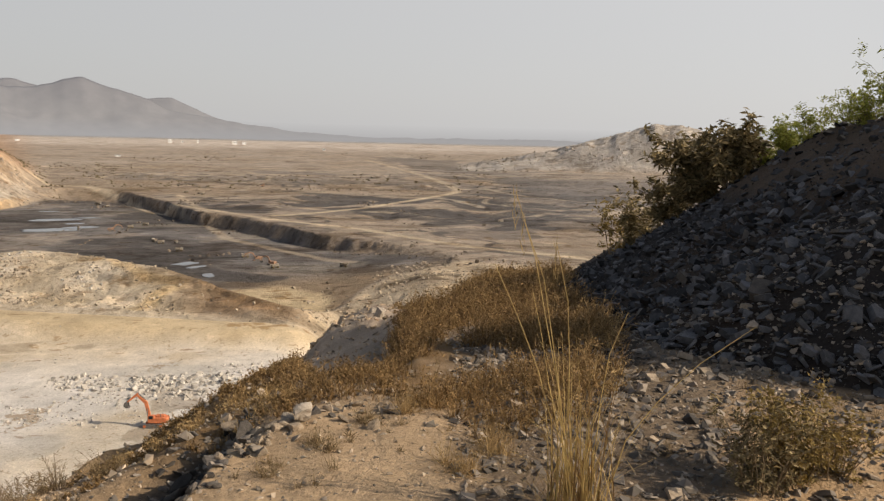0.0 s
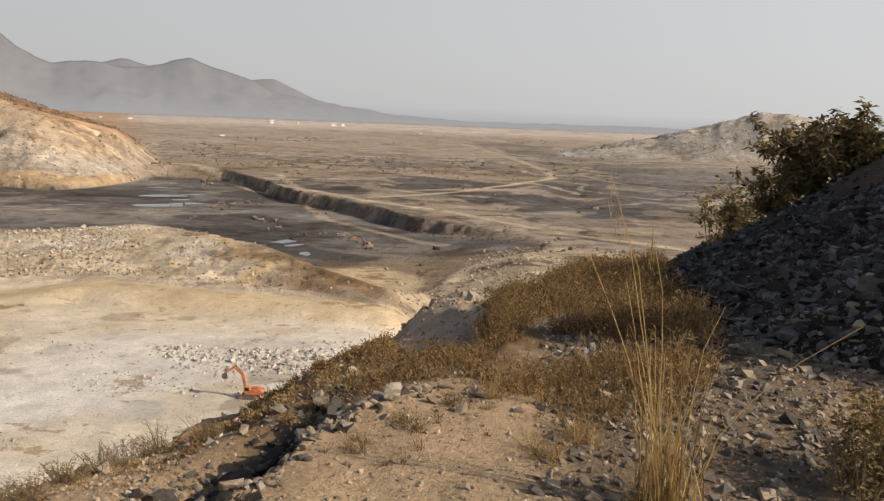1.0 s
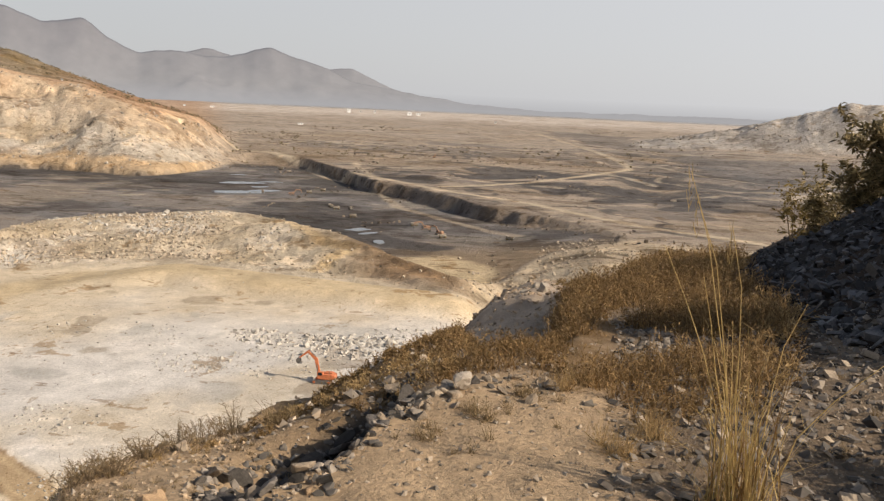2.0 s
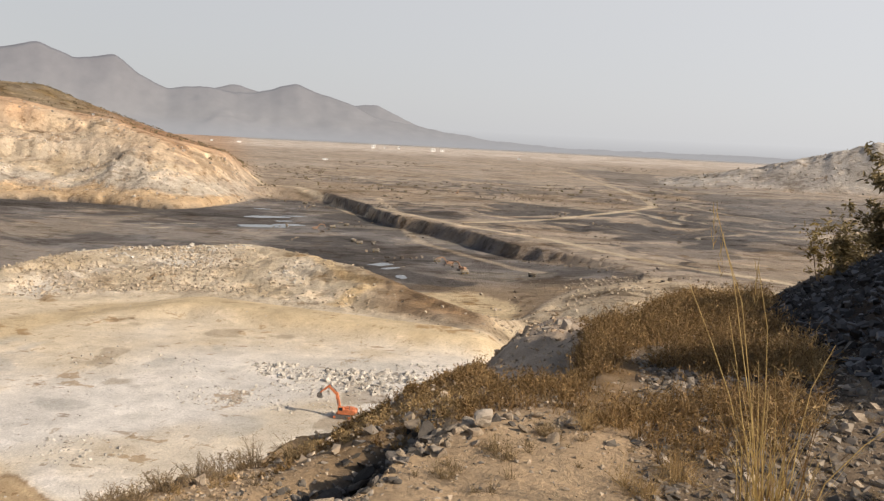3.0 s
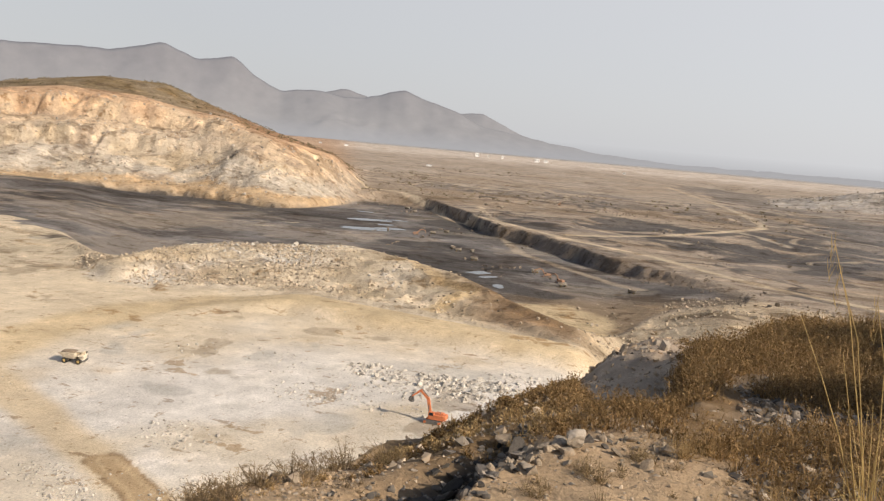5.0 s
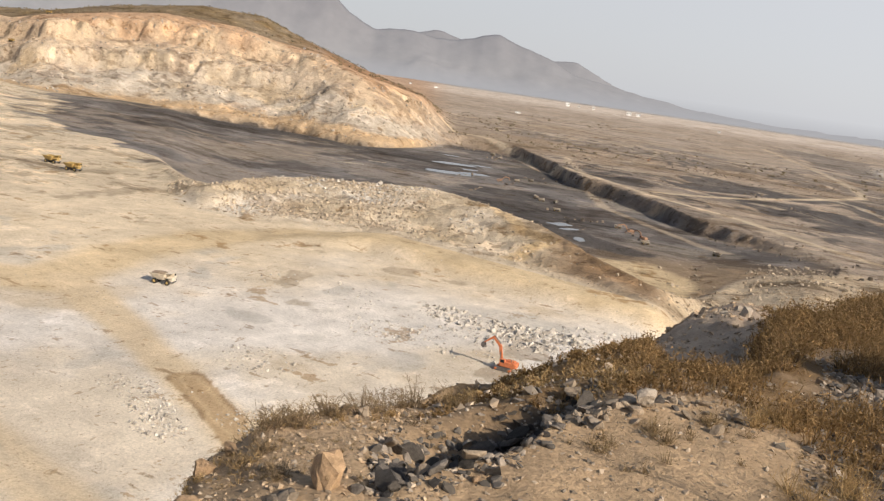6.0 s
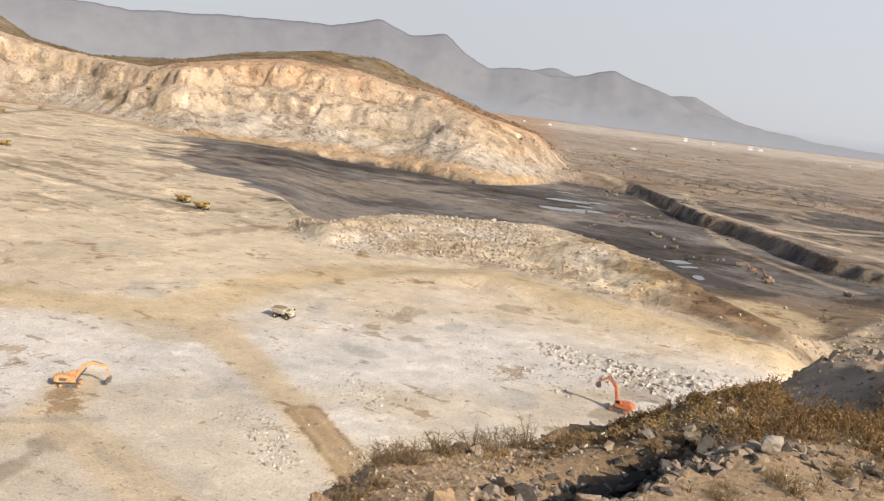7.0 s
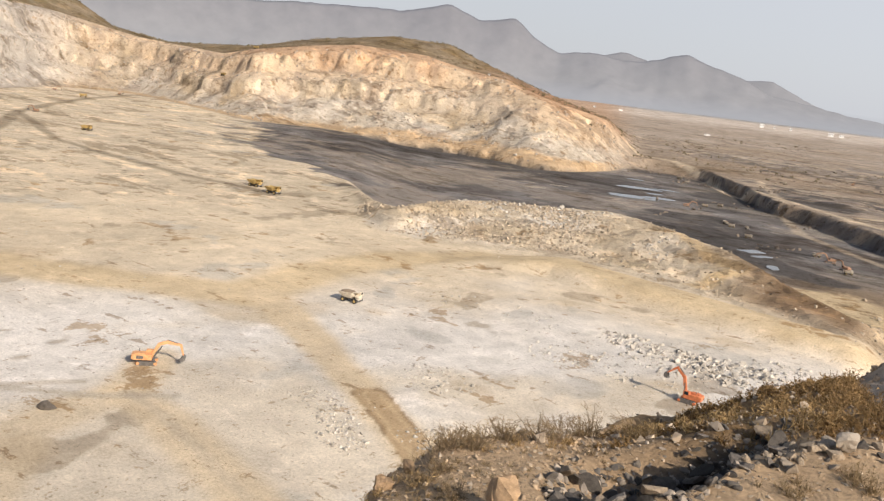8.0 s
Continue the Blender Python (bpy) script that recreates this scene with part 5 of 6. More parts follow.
# ---- the ground underfoot: stones, shale, grass, bushes ----
def stone_object(name, shape, size, place, material, rng, parent=None, lean=0.4, squash=1.0):
    v, f = shape
    if (name, id(v), material.name) not in STONE_MESHES:
        STONE_MESHES[(name, id(v), material.name)] = raw_mesh(name, v, f, material)
    ob = new(name, STONE_MESHES[(name, id(v), material.name)])
    turn = Euler((rng.uniform(-lean, lean), rng.uniform(-lean, lean), rng.uniform(0, 6.28)))
    ob.matrix_world = Matrix.LocRotScale(place, turn, (size, size, size * squash))
    ob.parent = parent
    return ob


STONE_MESHES = {}
BOULDERS = [chiselled(400, 0.85, 3, 14), chiselled(401, 0.8, 3, 10), chiselled(404, 1.1, 3, 18), chiselled(403, 0.7, 3, 9)]
rng = np.random.default_rng(21)
BROKEN = [chiselled(500 + k, f) for k, f in enumerate((0.55, 0.7, 0.45, 0.4, 0.8, 0.6, 0.35, 0.65, 0.5, 0.75, 0.3))]


def boulder(a, d, size, shape, material, label, squash=1.0, sink=0.3):
    x, y = -math.sin(radians(a)) * d, math.cos(radians(a)) * d
    ob = stone_object("boulder", BOULDERS[shape], size, (x, y, height_at(x, y) + size * (0.38 - sink) * squash), material, rng, squash=squash)
    tagged(ob, label, "boulder", "boulders at the platform's edge")


PALE_PIECE = plain("pale_boulder", (0.36, 0.31, 0.25), 0.9, vary=0.2, scale=5, each=0.1, bumpy=0.5)
boulder(9.35, 4.62, 0.15, 0, PALE_PIECE, "rounded pale boulder at the edge of the earth platform", 0.95, 0.05)
boulder(10.4, 4.72, 0.08, 1, PALE_PIECE, "small pale stone beside the boulder", 1.0, 0.1)
boulder(30.5, 3.15, 0.20, 2, CLAY_STONE, "large orange-brown block of clay stone", 1.0, 0.14)
boulder(26.1, 3.3, 0.15, 3, STONE_PIECE, "grey-brown stone half buried in rubble", 0.7, 0.1)
boulder(19.95, 3.35, 0.05, 1, CLAY_STONE, "ochre stone at the rubble's foot", 0.8, 0.1)
boulder(39.2, 3.6, 0.13, 2, CLAY_STONE, "brown clay block on the brow", 0.7, 0.2)
boulder(37.4, 3.9, 0.12, 0, CLAY_STONE, "ochre clay block on the brow", 0.7, 0.25)

boulder(40.3, 3.05, 0.16, 3, CLAY_STONE, "pale orange clay lump at the edge of the drop", 0.8, 0.2)
boulder(38.6, 2.95, 0.12, 0, CLAY_STONE, "cracked clay lump beside the drop", 0.8, 0.2)

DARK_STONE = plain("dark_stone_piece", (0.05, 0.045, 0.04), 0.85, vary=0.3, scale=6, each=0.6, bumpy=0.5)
# dark rubble in the hollow past the platform, its shadow partly put into colour
heap = thing("rubble_heap", "heap of dark broken stones in a hollow", "rubble heap", pose(0, 0, 0))
a, o = rng.uniform(13.0, 27.5, 300), rng.normal(0.30, 0.27, 300)
for k in range(300):
    d = float(platform_edge(np.array(a[k]))) + o[k]
    x, y = -math.sin(radians(a[k])) * d, math.cos(radians(a[k])) * d
    size = 0.03 + 0.13 * rng.power(0.35)
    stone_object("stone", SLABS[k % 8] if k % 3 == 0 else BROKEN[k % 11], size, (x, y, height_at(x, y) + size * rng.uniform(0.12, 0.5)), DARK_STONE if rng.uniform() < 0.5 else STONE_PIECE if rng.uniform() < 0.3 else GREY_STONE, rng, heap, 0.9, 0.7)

# the crumbling rim of the platform
rim = thing("stone_rim", "row of pale rubble along the platform's edge", "stones", pose(0, 0, 0))
for k in range(150):
    a = rng.uniform(3, 17) if k < 100 else rng.uniform(17, 40)
    d = float(platform_edge(np.array(a))) + rng.normal(0.02, 0.14)
    x, y = -math.sin(radians(a)) * d, math.cos(radians(a)) * d
    size = 0.02 + 0.085 * rng.power(0.35)
    stone_object("stone", BROKEN[k % 11], size, (x, y, height_at(x, y) + size * 0.12), STONE_PIECE if k % 4 else GREY_STONE, rng, rim, 0.8)

# grey stones on the ground at the foot of the shale
spill = thing("scattered_stones", "grey-brown stones spilled over bare earth", "stones", pose(0, 0, 0))
x, y = sector(rng, 300, -29, -2.5, 3.0, 7.6)
for k in range(300):
    size = 0.04 + 0.13 * rng.power(0.45)
    stone_object("stone", SLABS[k % 8], size, (x[k], y[k], height_at(x[k], y[k]) + size * 0.08), GREY_STONE if rng.uniform() < 0.45 else STONE_PIECE, rng, spill, 0.5)


PALE_CLOD = island("pale_clod", (0.46, 0.34, 0.22), 0.9, 0.35, 0.25, 14.0, (0.30, 0.225, 0.155), 0.5, 0.01)
CHIP = island("dark_chip", (0.30, 0.25, 0.195), 0.85, 0.5, 0.25, 14.0, (0.075, 0.068, 0.06), 0.5, 0.01)


def gravel(label, x, y, sizes, material, rng, shapes=ROUGH, lean=0.7):
    p, shale, near = on_ground(x, y)
    ok = near
    tagged(new("gravel", scatter("gravel", shapes, p[ok], sizes[ok], material, rng, lean)), label, "gravel", kind="stuff")


x, y = sector(rng, 7500, -30, 45, 2.2, 6.4)
gravel("fine loose gravel on dry earth", x, y, 0.006 + 0.04 * rng.power(0.25, len(x)), NEAR_STONE, rng)
x, y = sector(rng, 8500, -29, -1, 2.9, 9.0)
gravel("dark angular chips below the shale heap", x, y, 0.012 + 0.09 * rng.power(0.26, len(x)), CHIP, rng, SLABS + ROUGH)
x, y = sector(rng, 6000, -8, 30, 4.5, 26)
gravel("pale stones among dry grass", x, y, 0.015 + 0.10 * rng.power(0.3, len(x)), NEAR_STONE, rng)

a = rng.uniform(12.5, 27.5, 1500)
d = platform_edge(a) + rng.normal(0.35, 0.33, 1500)
gravel("dark chips between the stones of the hollow", -np.sin(np.radians(a)) * d, np.cos(np.radians(a)) * d, 0.012 + 0.06 * rng.power(0.35, 1500), CHIP, rng, BROKEN)
x, y = sector(rng, 2600, 22, 41, 2.7, 5.4)
gravel("stones and clods on the bare brow", x, y, 0.006 + 0.034 * rng.power(0.25, len(x)), PALE_CLOD, rng)
x, y = sector(rng, 1500, -1.5, 9.0, 15, 31)
gravel("clods on the crumbling clay brow", x, y, 0.03 + 0.20 * rng.power(0.25, len(x)), PALE_CLOD, rng)

# weathered blocks along the top of the bare outcrop
outcrop = thing("rock_outcrop", "pale weathered blocks on a bare clay outcrop", "rock outcrop", pose(0, 0, 0))
for k in range(40):
    a, d = rng.uniform(2.4, 7.4), rng.uniform(19.4, 24)
    x, y = -math.sin(radians(a)) * d, math.cos(radians(a)) * d
    size = 0.08 + 0.28 * rng.power(0.4)
    stone_object("stone", ROUGH[k % 6], size, (x, y, height_at(x, y) + size * 0.12), PALE_PIECE if k % 3 else STONE_PIECE, rng, outcrop, 0.7)

# the shale heap
shale_heap = thing("shale_heap", "steep heap of dark broken shale slabs in shade", "shale heap", pose(0, 0, 0))
x, y = rng.uniform(1.5, 7.2, 60000), rng.uniform(3.5, 38, 60000)
keep = rng.uniform(0, 1, 60000) < np.clip(9 / y, 0.12, 1)
x, y = x[keep], y[keep]
p, shale, near = on_ground(x, y)
p = p[shale & near & ((x < 4.4) | (rng.uniform(0, 1, len(x)) < 0.3))]
sizes = 0.025 + 0.22 * rng.power(0.2, len(p))
order = np.argsort(np.hypot(p[:, 0], p[:, 1]) - 14 * sizes)
p, sizes = p[order], sizes[order]
for k in range(300):
    stone_object("slab", SLABS[k % 8], sizes[k], Vector(p[k]) + Vector((0, 0, 0.06 * sizes[k])), SHALE_PIECE, rng, shale_heap, 0.9)
loose = new("loose_shale", scatter("loose_shale", SLABS, p[300:24000], sizes[300:24000], SHALE, rng, 0.9))
loose.parent = shale_heap
tagged(loose, kind="stuff")
for a, d, size in ((-22.7, 12.5, 0.42), (-20.9, 7.4, 0.30), (-15.8, 21, 0.6), (-17.8, 19.5, 0.6), (-11.5, 15, 0.4), (-25.3, 8.0, 0.32), (-16.3, 9.2, 0.3)):
    x, y = -math.sin(radians(a)) * d, math.cos(radians(a)) * d
    stone_object("slab", SLABS[int(size * 100) % 8], size, (x, y, height_at(x, y) + 0.03), GREY_STONE, rng, shale_heap, 0.5)


# ---- plants ----
def blade_material(name, low, high, rough=0.7):
    """Dry stems: each its own tone between two colours, letting some light through."""
    m = island(name, low, rough, 0.3, 0.15, 20, high)
    n, l = m.node_tree.nodes, m.node_tree.links
    b, out = n["Principled BSDF"], n["Material Output"]
    tr, ms = n.new("ShaderNodeBsdfTranslucent"), n.new("ShaderNodeMixShader")
    l.new(b.inputs["Base Color"].links[0].from_socket, tr.inputs["Color"])
    ms.inputs[0].default_value = 0.3
    l.new(b.outputs[0], ms.inputs[1])
    l.new(tr.outputs[0], ms.inputs[2])
    l.new(ms.outputs[0], out.inputs["Surface"])
    return m


DRY = blade_material("dry_grass", (0.13, 0.076, 0.029), (0.34, 0.21, 0.088))
STRAW = blade_material("straw_stalk", (0.48, 0.34, 0.13), (0.40, 0.30, 0.14))
LEAF_DARK = blade_material("dusty_dark_leaf", (0.085, 0.068, 0.03), (0.34, 0.265, 0.14))
LEAF_GREEN = blade_material("yellow_green_leaf", (0.20, 0.23, 0.045), (0.38, 0.38, 0.10))
LEAF_BROWN = blade_material("brown_leaf", (0.19, 0.13, 0.04), (0.30, 0.22, 0.08))
WITHERED = blade_material("withered_leaf", (0.20, 0.135, 0.07), (0.32, 0.23, 0.13))
TWIG = plain("twig_bark", (0.19, 0.14, 0.085), 0.9, vary=0.3, scale=30)


def blades(roots, heights, rng, lean=0.5, width=0.006, droop=0.35):
    """Thin bent blades, three triangles each, from a root upward."""
    n = len(roots)
    th = rng.uniform(0, 2 * np.pi, n)
    out = np.stack([np.cos(th), np.sin(th), np.zeros(n)], -1)
    side = np.stack([-np.sin(th), np.cos(th), np.zeros(n)], -1) * (width * rng.uniform(0.6, 1.4, n))[:, None]
    k = rng.uniform(0.05, 1, n)[:, None] * lean
    h = heights[:, None]
    up = np.array([0, 0, 1.0])
    mid = roots + h * (0.55 * up + 0.25 * k * out)
    tip = roots + h * ((1 - droop * k * 0.6) * up + (0.75 * k) * out)
    v = np.stack([roots - side, roots + side, mid - side * 0.8, mid + side * 0.8, tip], 1)
    f = np.array([[0, 1, 3], [0, 3, 2], [2, 3, 4]])
    return v.reshape(-1, 3), (f[None] + 5 * np.arange(n)[:, None, None]).reshape(-1, 3)


def grass_field(label, x, y, heights, per, rng, material, spread_m=0.10, lean=0.7, width=0.005):
    p, shale, near = on_ground(x, y)
    ok = near & ~shale
    p, heights = p[ok], heights[ok]
    n = len(p)
    r = np.repeat(p, per, 0)
    r[:, :2] += rng.normal(0, spread_m, (n * per, 2)) * np.repeat(heights / 0.4, per)[:, None]
    r[:, 2] -= 0.02
    h = np.repeat(heights, per) * rng.uniform(0.35, 1.1, n * per)
    w = width * (1 + np.hypot(r[:, 0], r[:, 1]) / 14)
    v, f = blades(r, h, rng, lean, w)
    tagged(new("dry_grass", raw_mesh("dry_grass", v, f, material)), label, "grass", kind="stuff")


rng = np.random.default_rng(33)
x, y = sector(rng, 30000, -11, 27, 4.2, 34)
a, d = polar(x, y)
edge, brow = platform_edge(a), brow_distance(a)
bare = 0.38 * fbm(x, y, 1.4, 3, 91) + 0.10 * fbm(x, y, 4.5, 2, 92) + 0.38 * np.exp(-(((a + 1) / 3.5) ** 2)) * np.exp(-(((d - 8) / 2.2) ** 2)) - 0.3 * smooth((a - 1.5) / 2) * smooth((13 - a) / 2) * smooth((11 - d) / 3)
keep = (d > edge + 0.25 + 0.9 * smooth((a - 14) / 6)) & (d < brow + 2.0 * smooth((22 - a) / 4)) & (bare < 0.19) & (rng.uniform(0, 1, len(a)) < np.clip(11 / d, 0.3, 1)) & ~((a > 3.2) & (a < 10.3) & (d > 13.6)) & ~((np.abs(a - 14.6) < 2.0) & (d > 10.5))
keep &= rng.uniform(0, 1, len(a)) < knots(a, (-11, 1), (7, 1), (13, 0.55), (20, 0.4), (27, 0.12))
hh = rng.uniform(0.10, 0.30, len(a)) * knots(d, (4, 0.6), (8, 0.9), (20, 1.35)) * knots(a, (-11, 1.2), (0, 1.05), (8, 0.75), (11, 0.45), (15, 0.4), (22, 0.36))
hh = hh * (0.95 + 0.75 * fbm(x, y, 2.6, 3, 95)) * (1 - 0.65 * smooth((d - 15) / 4) * smooth((a + 1.6) / 1.2)) * (1 - 0.4 * smooth((a - 13) / 4))
gold = fbm(x, y, 1.7, 3, 97) > 0.34
GOLD = blade_material("golden_grass", (0.28, 0.19, 0.085), (0.38, 0.27, 0.125))
grass_field("dense dry brown grass on the slope", x[keep & ~gold], y[keep & ~gold], 0.85 * hh[keep & ~gold], 8, rng, DRY, 0.2, 2.6, 0.0021)
grass_field("bleached golden grass among the brown", x[keep & gold], y[keep & gold], hh[keep & gold], 9, rng, GOLD, 0.16, 2.4, 0.0021)


def clump_field(name, label, x, y, sizes, rng, material, stems=14, twigs=3, flecks=2, low=20, width=0.0022, fleck=0.02, category="grass"):
    """Dry twiggy plants joined into one mesh: stems fanned out from each root, side twigs on
    them and small curled leaves on the twigs. low: the flattest rise of a stem in degrees."""
    p, shale, near = on_ground(x, y)
    ok = near & ~shale
    p, sizes = p[ok], sizes[ok]
    p[:, 2] -= 0.01

    def unit(v):
        return v / np.maximum(np.linalg.norm(v, axis=1), 1e-6)[:, None]

    def sliver(root, way, length, wide):
        across = unit(np.cross(way, rng.normal(size=way.shape))) * wide[:, None]
        return np.stack([root - across, root + across, root + way * length[:, None]], 1)

    size = np.repeat(sizes, stems)
    root = np.repeat(p, stems, 0)
    n = len(root)
    root[:, :2] += rng.normal(0, 0.10, (n, 2)) * size[:, None]
    th, el = rng.uniform(0, 2 * np.pi, n), np.radians(rng.uniform(low, 88, n))
    way = np.stack([np.cos(th) * np.cos(el), np.sin(th) * np.cos(el), np.sin(el)], -1)
    length = size * rng.uniform(0.45, 1.1, n)
    wide = width * (1 + np.hypot(root[:, 0], root[:, 1]) / 9)
    pieces = [sliver(root, way, length, wide)]
    if twigs:
        at = np.repeat(np.arange(n), twigs)
        s = rng.uniform(0.2, 0.95, len(at))
        root2 = root[at] + way[at] * (length[at] * s)[:, None]
        way2 = unit(way[at] * 0.6 + rng.normal(0, 0.55, (len(at), 3)))
        length2 = size[at] * rng.uniform(0.12, 0.4, len(at))
        pieces.append(sliver(root2, way2, length2, wide[at] * 0.8))
        if flecks:
            at2 = np.repeat(np.arange(len(at)), flecks)
            root3 = root2[at2] + way2[at2] * (length2[at2] * rng.uniform(0.2, 1.05, len(at2)))[:, None]
            far = np.hypot(root3[:, 0], root3[:, 1])
            long3 = fleck * rng.uniform(0.5, 1.5, len(at2)) * (0.6 + far / 13)
            pieces.append(sliver(root3, unit(rng.normal(size=(len(at2), 3))), long3, long3 * 0.22))
    v = np.concatenate(pieces).reshape(-1, 3)
    tagged(new(name, raw_mesh(name, v, np.arange(len(v)).reshape(-1, 3), material)), label, category, kind="stuff")


HEATH = blade_material("brown_heath", (0.125, 0.076, 0.031), (0.35, 0.225, 0.10))
HEATH_PALE = blade_material("bleached_heath", (0.26, 0.17, 0.075), (0.48, 0.335, 0.16))
x, y = np.concatenate([sector(rng, n, -12, 27, d0, d1) for n, d0, d1 in ((900, 4.3, 9), (1300, 9, 18), (1500, 18, 34))], 1)
a, d = polar(x, y)
edge, brow = platform_edge(a), brow_distance(a)
bare = 0.38 * fbm(x, y, 1.4, 3, 91) + 0.10 * fbm(x, y, 4.5, 2, 92) + 0.38 * np.exp(-(((a + 1) / 3.5) ** 2)) * np.exp(-(((d - 8) / 2.2) ** 2)) - 0.3 * smooth((a - 1.5) / 2) * smooth((13 - a) / 2) * smooth((11 - d) / 3)
keep = (d > edge + 0.3 + 0.9 * smooth((a - 14) / 6)) & (d < brow + 1.5 * smooth((22 - a) / 4)) & (bare < 0.17) & ~((a > 3.2) & (a < 10.3) & (d > 13.6)) & ~((np.abs(a - 14.6) < 2.0) & (d > 10.5))
keep &= rng.uniform(0, 1, len(a)) < knots(a, (-12, 1), (9, 1), (15, 0.75), (22, 0.55), (27, 0.3))
big = rng.uniform(0.16, 0.36, len(a)) * knots(d, (4, 0.65), (8, 1.0), (20, 1.5), (34, 1.7)) * knots(a, (-12, 1.25), (0, 1.05), (8, 0.8), (11, 0.45), (15, 0.38), (22, 0.34)) * (1 - 0.65 * smooth((d - 15) / 4) * smooth((a + 1.6) / 1.2))
pale = (fbm(x, y, 1.9, 3, 97) + rng.normal(0, 0.12, len(a))) > 0.28
clump_field("heath", "dense brown twiggy undergrowth on the slope", x[keep & ~pale], y[keep & ~pale], big[keep & ~pale], rng, HEATH)
clump_field("heath", "bleached straw-coloured undergrowth among the brown", x[keep & pale], y[keep & pale], big[keep & pale], rng, HEATH_PALE, 18, 2, 1)
# thin growth along the brow above the drop
x, y = sector(rng, 420, 21, 41, 3.3, 5.8)
a, d = polar(x, y)
keep = (d > brow_distance(a) - 0.9) & (d < brow_distance(a) + 0.3) & (fbm(x, y, 0.9, 3, 98) > 0.12)
clump_field("heath", "wispy brown growth along the brow", x[keep], y[keep], rng.uniform(0.03, 0.15, keep.sum()) * rng.power(0.6, keep.sum()) + 0.03, rng, HEATH_PALE, 14, 3, 1, 15, 0.0011, 0.010)
# sparse tufts on the platform and the brow
TUFT = blade_material("tuft", (0.30, 0.22, 0.115), (0.17, 0.115, 0.06))
x, y = sector(rng, 120, -29, 26, 2.6, 6.5)
x2, y2 = sector(rng, 160, 22, 40, 3.2, 5.0)
clump_field("dry_tufts", "small dry tufts on the bare platform", np.r_[x, x2], np.r_[y, y2], np.r_[rng.uniform(0.03, 0.12, 120), rng.uniform(0.02, 0.06, 160)], rng, TUFT, 26, 1, 1, 12, 0.0011, 0.008)
for a, d, h in ((8.0, 4.25, 0.13), (2.2, 4.75, 0.2), (4.6, 4.6, 0.12), (11.5, 3.95, 0.09), (-1.5, 3.9, 0.2), (1.2, 4.9, 0.2), (-4.5, 4.2, 0.24), (22, 5.2, 0.22)):
    x, y = sector(rng, 5, a - 1.0, a + 1.0, d - 0.08, d + 0.08)
    clump_field("dry_tufts", "dry tuft rooted in bare earth", x, y, h * rng.uniform(0.6, 1.1, 5), rng, TUFT if a > 3 else HEATH_PALE, 34, 1, 1, 12, 0.0012, 0.01)


def tube(points, r0, r1, sides=5):
    """A tapering stem along points."""
    bm = bmesh.new()
    rings = []
    for i, p in enumerate(points):
        a, b = Vector(points[max(i - 1, 0)]), Vector(points[min(i + 1, len(points) - 1)])
        q = (b - a).to_track_quat("Z", "Y")
        r = r0 + (r1 - r0) * i / (len(points) - 1)
        rings.append([bm.verts.new(Vector(p) + q @ Vector((r * math.cos(6.2832 * k / sides), r * math.sin(6.2832 * k / sides), 0))) for k in range(sides)])
    for r, q in zip(rings, rings[1:]):
        for k in range(sides):
            bm.faces.new((r[k], r[(k + 1) % sides], q[(k + 1) % sides], q[k]))
    return bm


def tall_grass(a, d):
    """A clump of reed-like straw stalks with long bent blades."""
    x, y = -math.sin(radians(a)) * d, math.cos(radians(a)) * d
    t = thing("tall_grass", "tall straw-coloured grass clump with bent blades", "grass clump", pose(x, y, height_at(x, y) - 0.03))
    r = random.Random(5)
    stalks = ((-0.02, 0.0, -0.16, 0.05, 1.42), (0.0, 0.03, -0.14, 0.1, 1.30), (-0.05, 0.02, -0.19, 0.0, 1.12), (0.02, -0.02, -0.06, 0.05, 1.2), (-0.03, 0.05, -0.10, -0.05, 1.0), (0.10, 0.02, 0.10, 0.1, 0.9), (0.2, 0.05, 0.42, 0.1, 0.86))
    for x0, y0, dx, dy, h in stalks:
        pts = [(x0 + 1.5 * dx * s**2.4 + 0.012 * math.sin(9 * s + 40 * x0), y0 + dy * s * s, h * (s - 0.06 * abs(dx) * s**4)) for s in (0, 0.2, 0.4, 0.6, 0.8, 1.0)]
        st = part("stalk", tube(pts, 0.0034, 0.0014), STRAW, t)
        if h > 1.15:
            e = Vector(pts[-1])
            bm = bmesh.new()
            for k in range(14):
                q = e + Vector((r.uniform(-0.008, 0.008), r.uniform(-0.008, 0.008), -0.16 + 0.012 * k))
                rod(bm, q, q + Vector((r.uniform(-0.012, 0.012), r.uniform(-0.012, 0.012), 0.04)), 0.0014, 0.0004, 4)
            part("seed_head", bm, STRAW, st)
    for k in range(180):
        th, h, reach = r.uniform(0, 6.28), r.uniform(0.15, 0.95), r.uniform(0.04, 0.42)
        x0, y0 = r.gauss(0.05, 0.07), r.gauss(0.02, 0.06)
        bend = r.uniform(0.0, 0.95)
        bm = bmesh.new()
        last = None
        for s in (0, 0.2, 0.4, 0.6, 0.8, 1.0):
            w = 0.0032 * (1 - 0.8 * s)
            c = Vector((x0 + math.cos(th) * reach * s**1.7, y0 + math.sin(th) * reach * s**1.7, h * (s - bend * s**4 * 0.6)))
            sd = Vector((-math.sin(th), math.cos(th), 0)) * w
            row = (bm.verts.new(c - sd), bm.verts.new(c + Vector((0, 0, -0.3 * w))), bm.verts.new(c + sd))
            if last:
                bm.faces.new((last[0], last[1], row[1], row[0]))
                bm.faces.new((last[1], last[2], row[2], row[1]))
            last = row
        part("blade", bm, STRAW if k % 3 else DRY, t)


tall_grass(-9.0, 3.5)


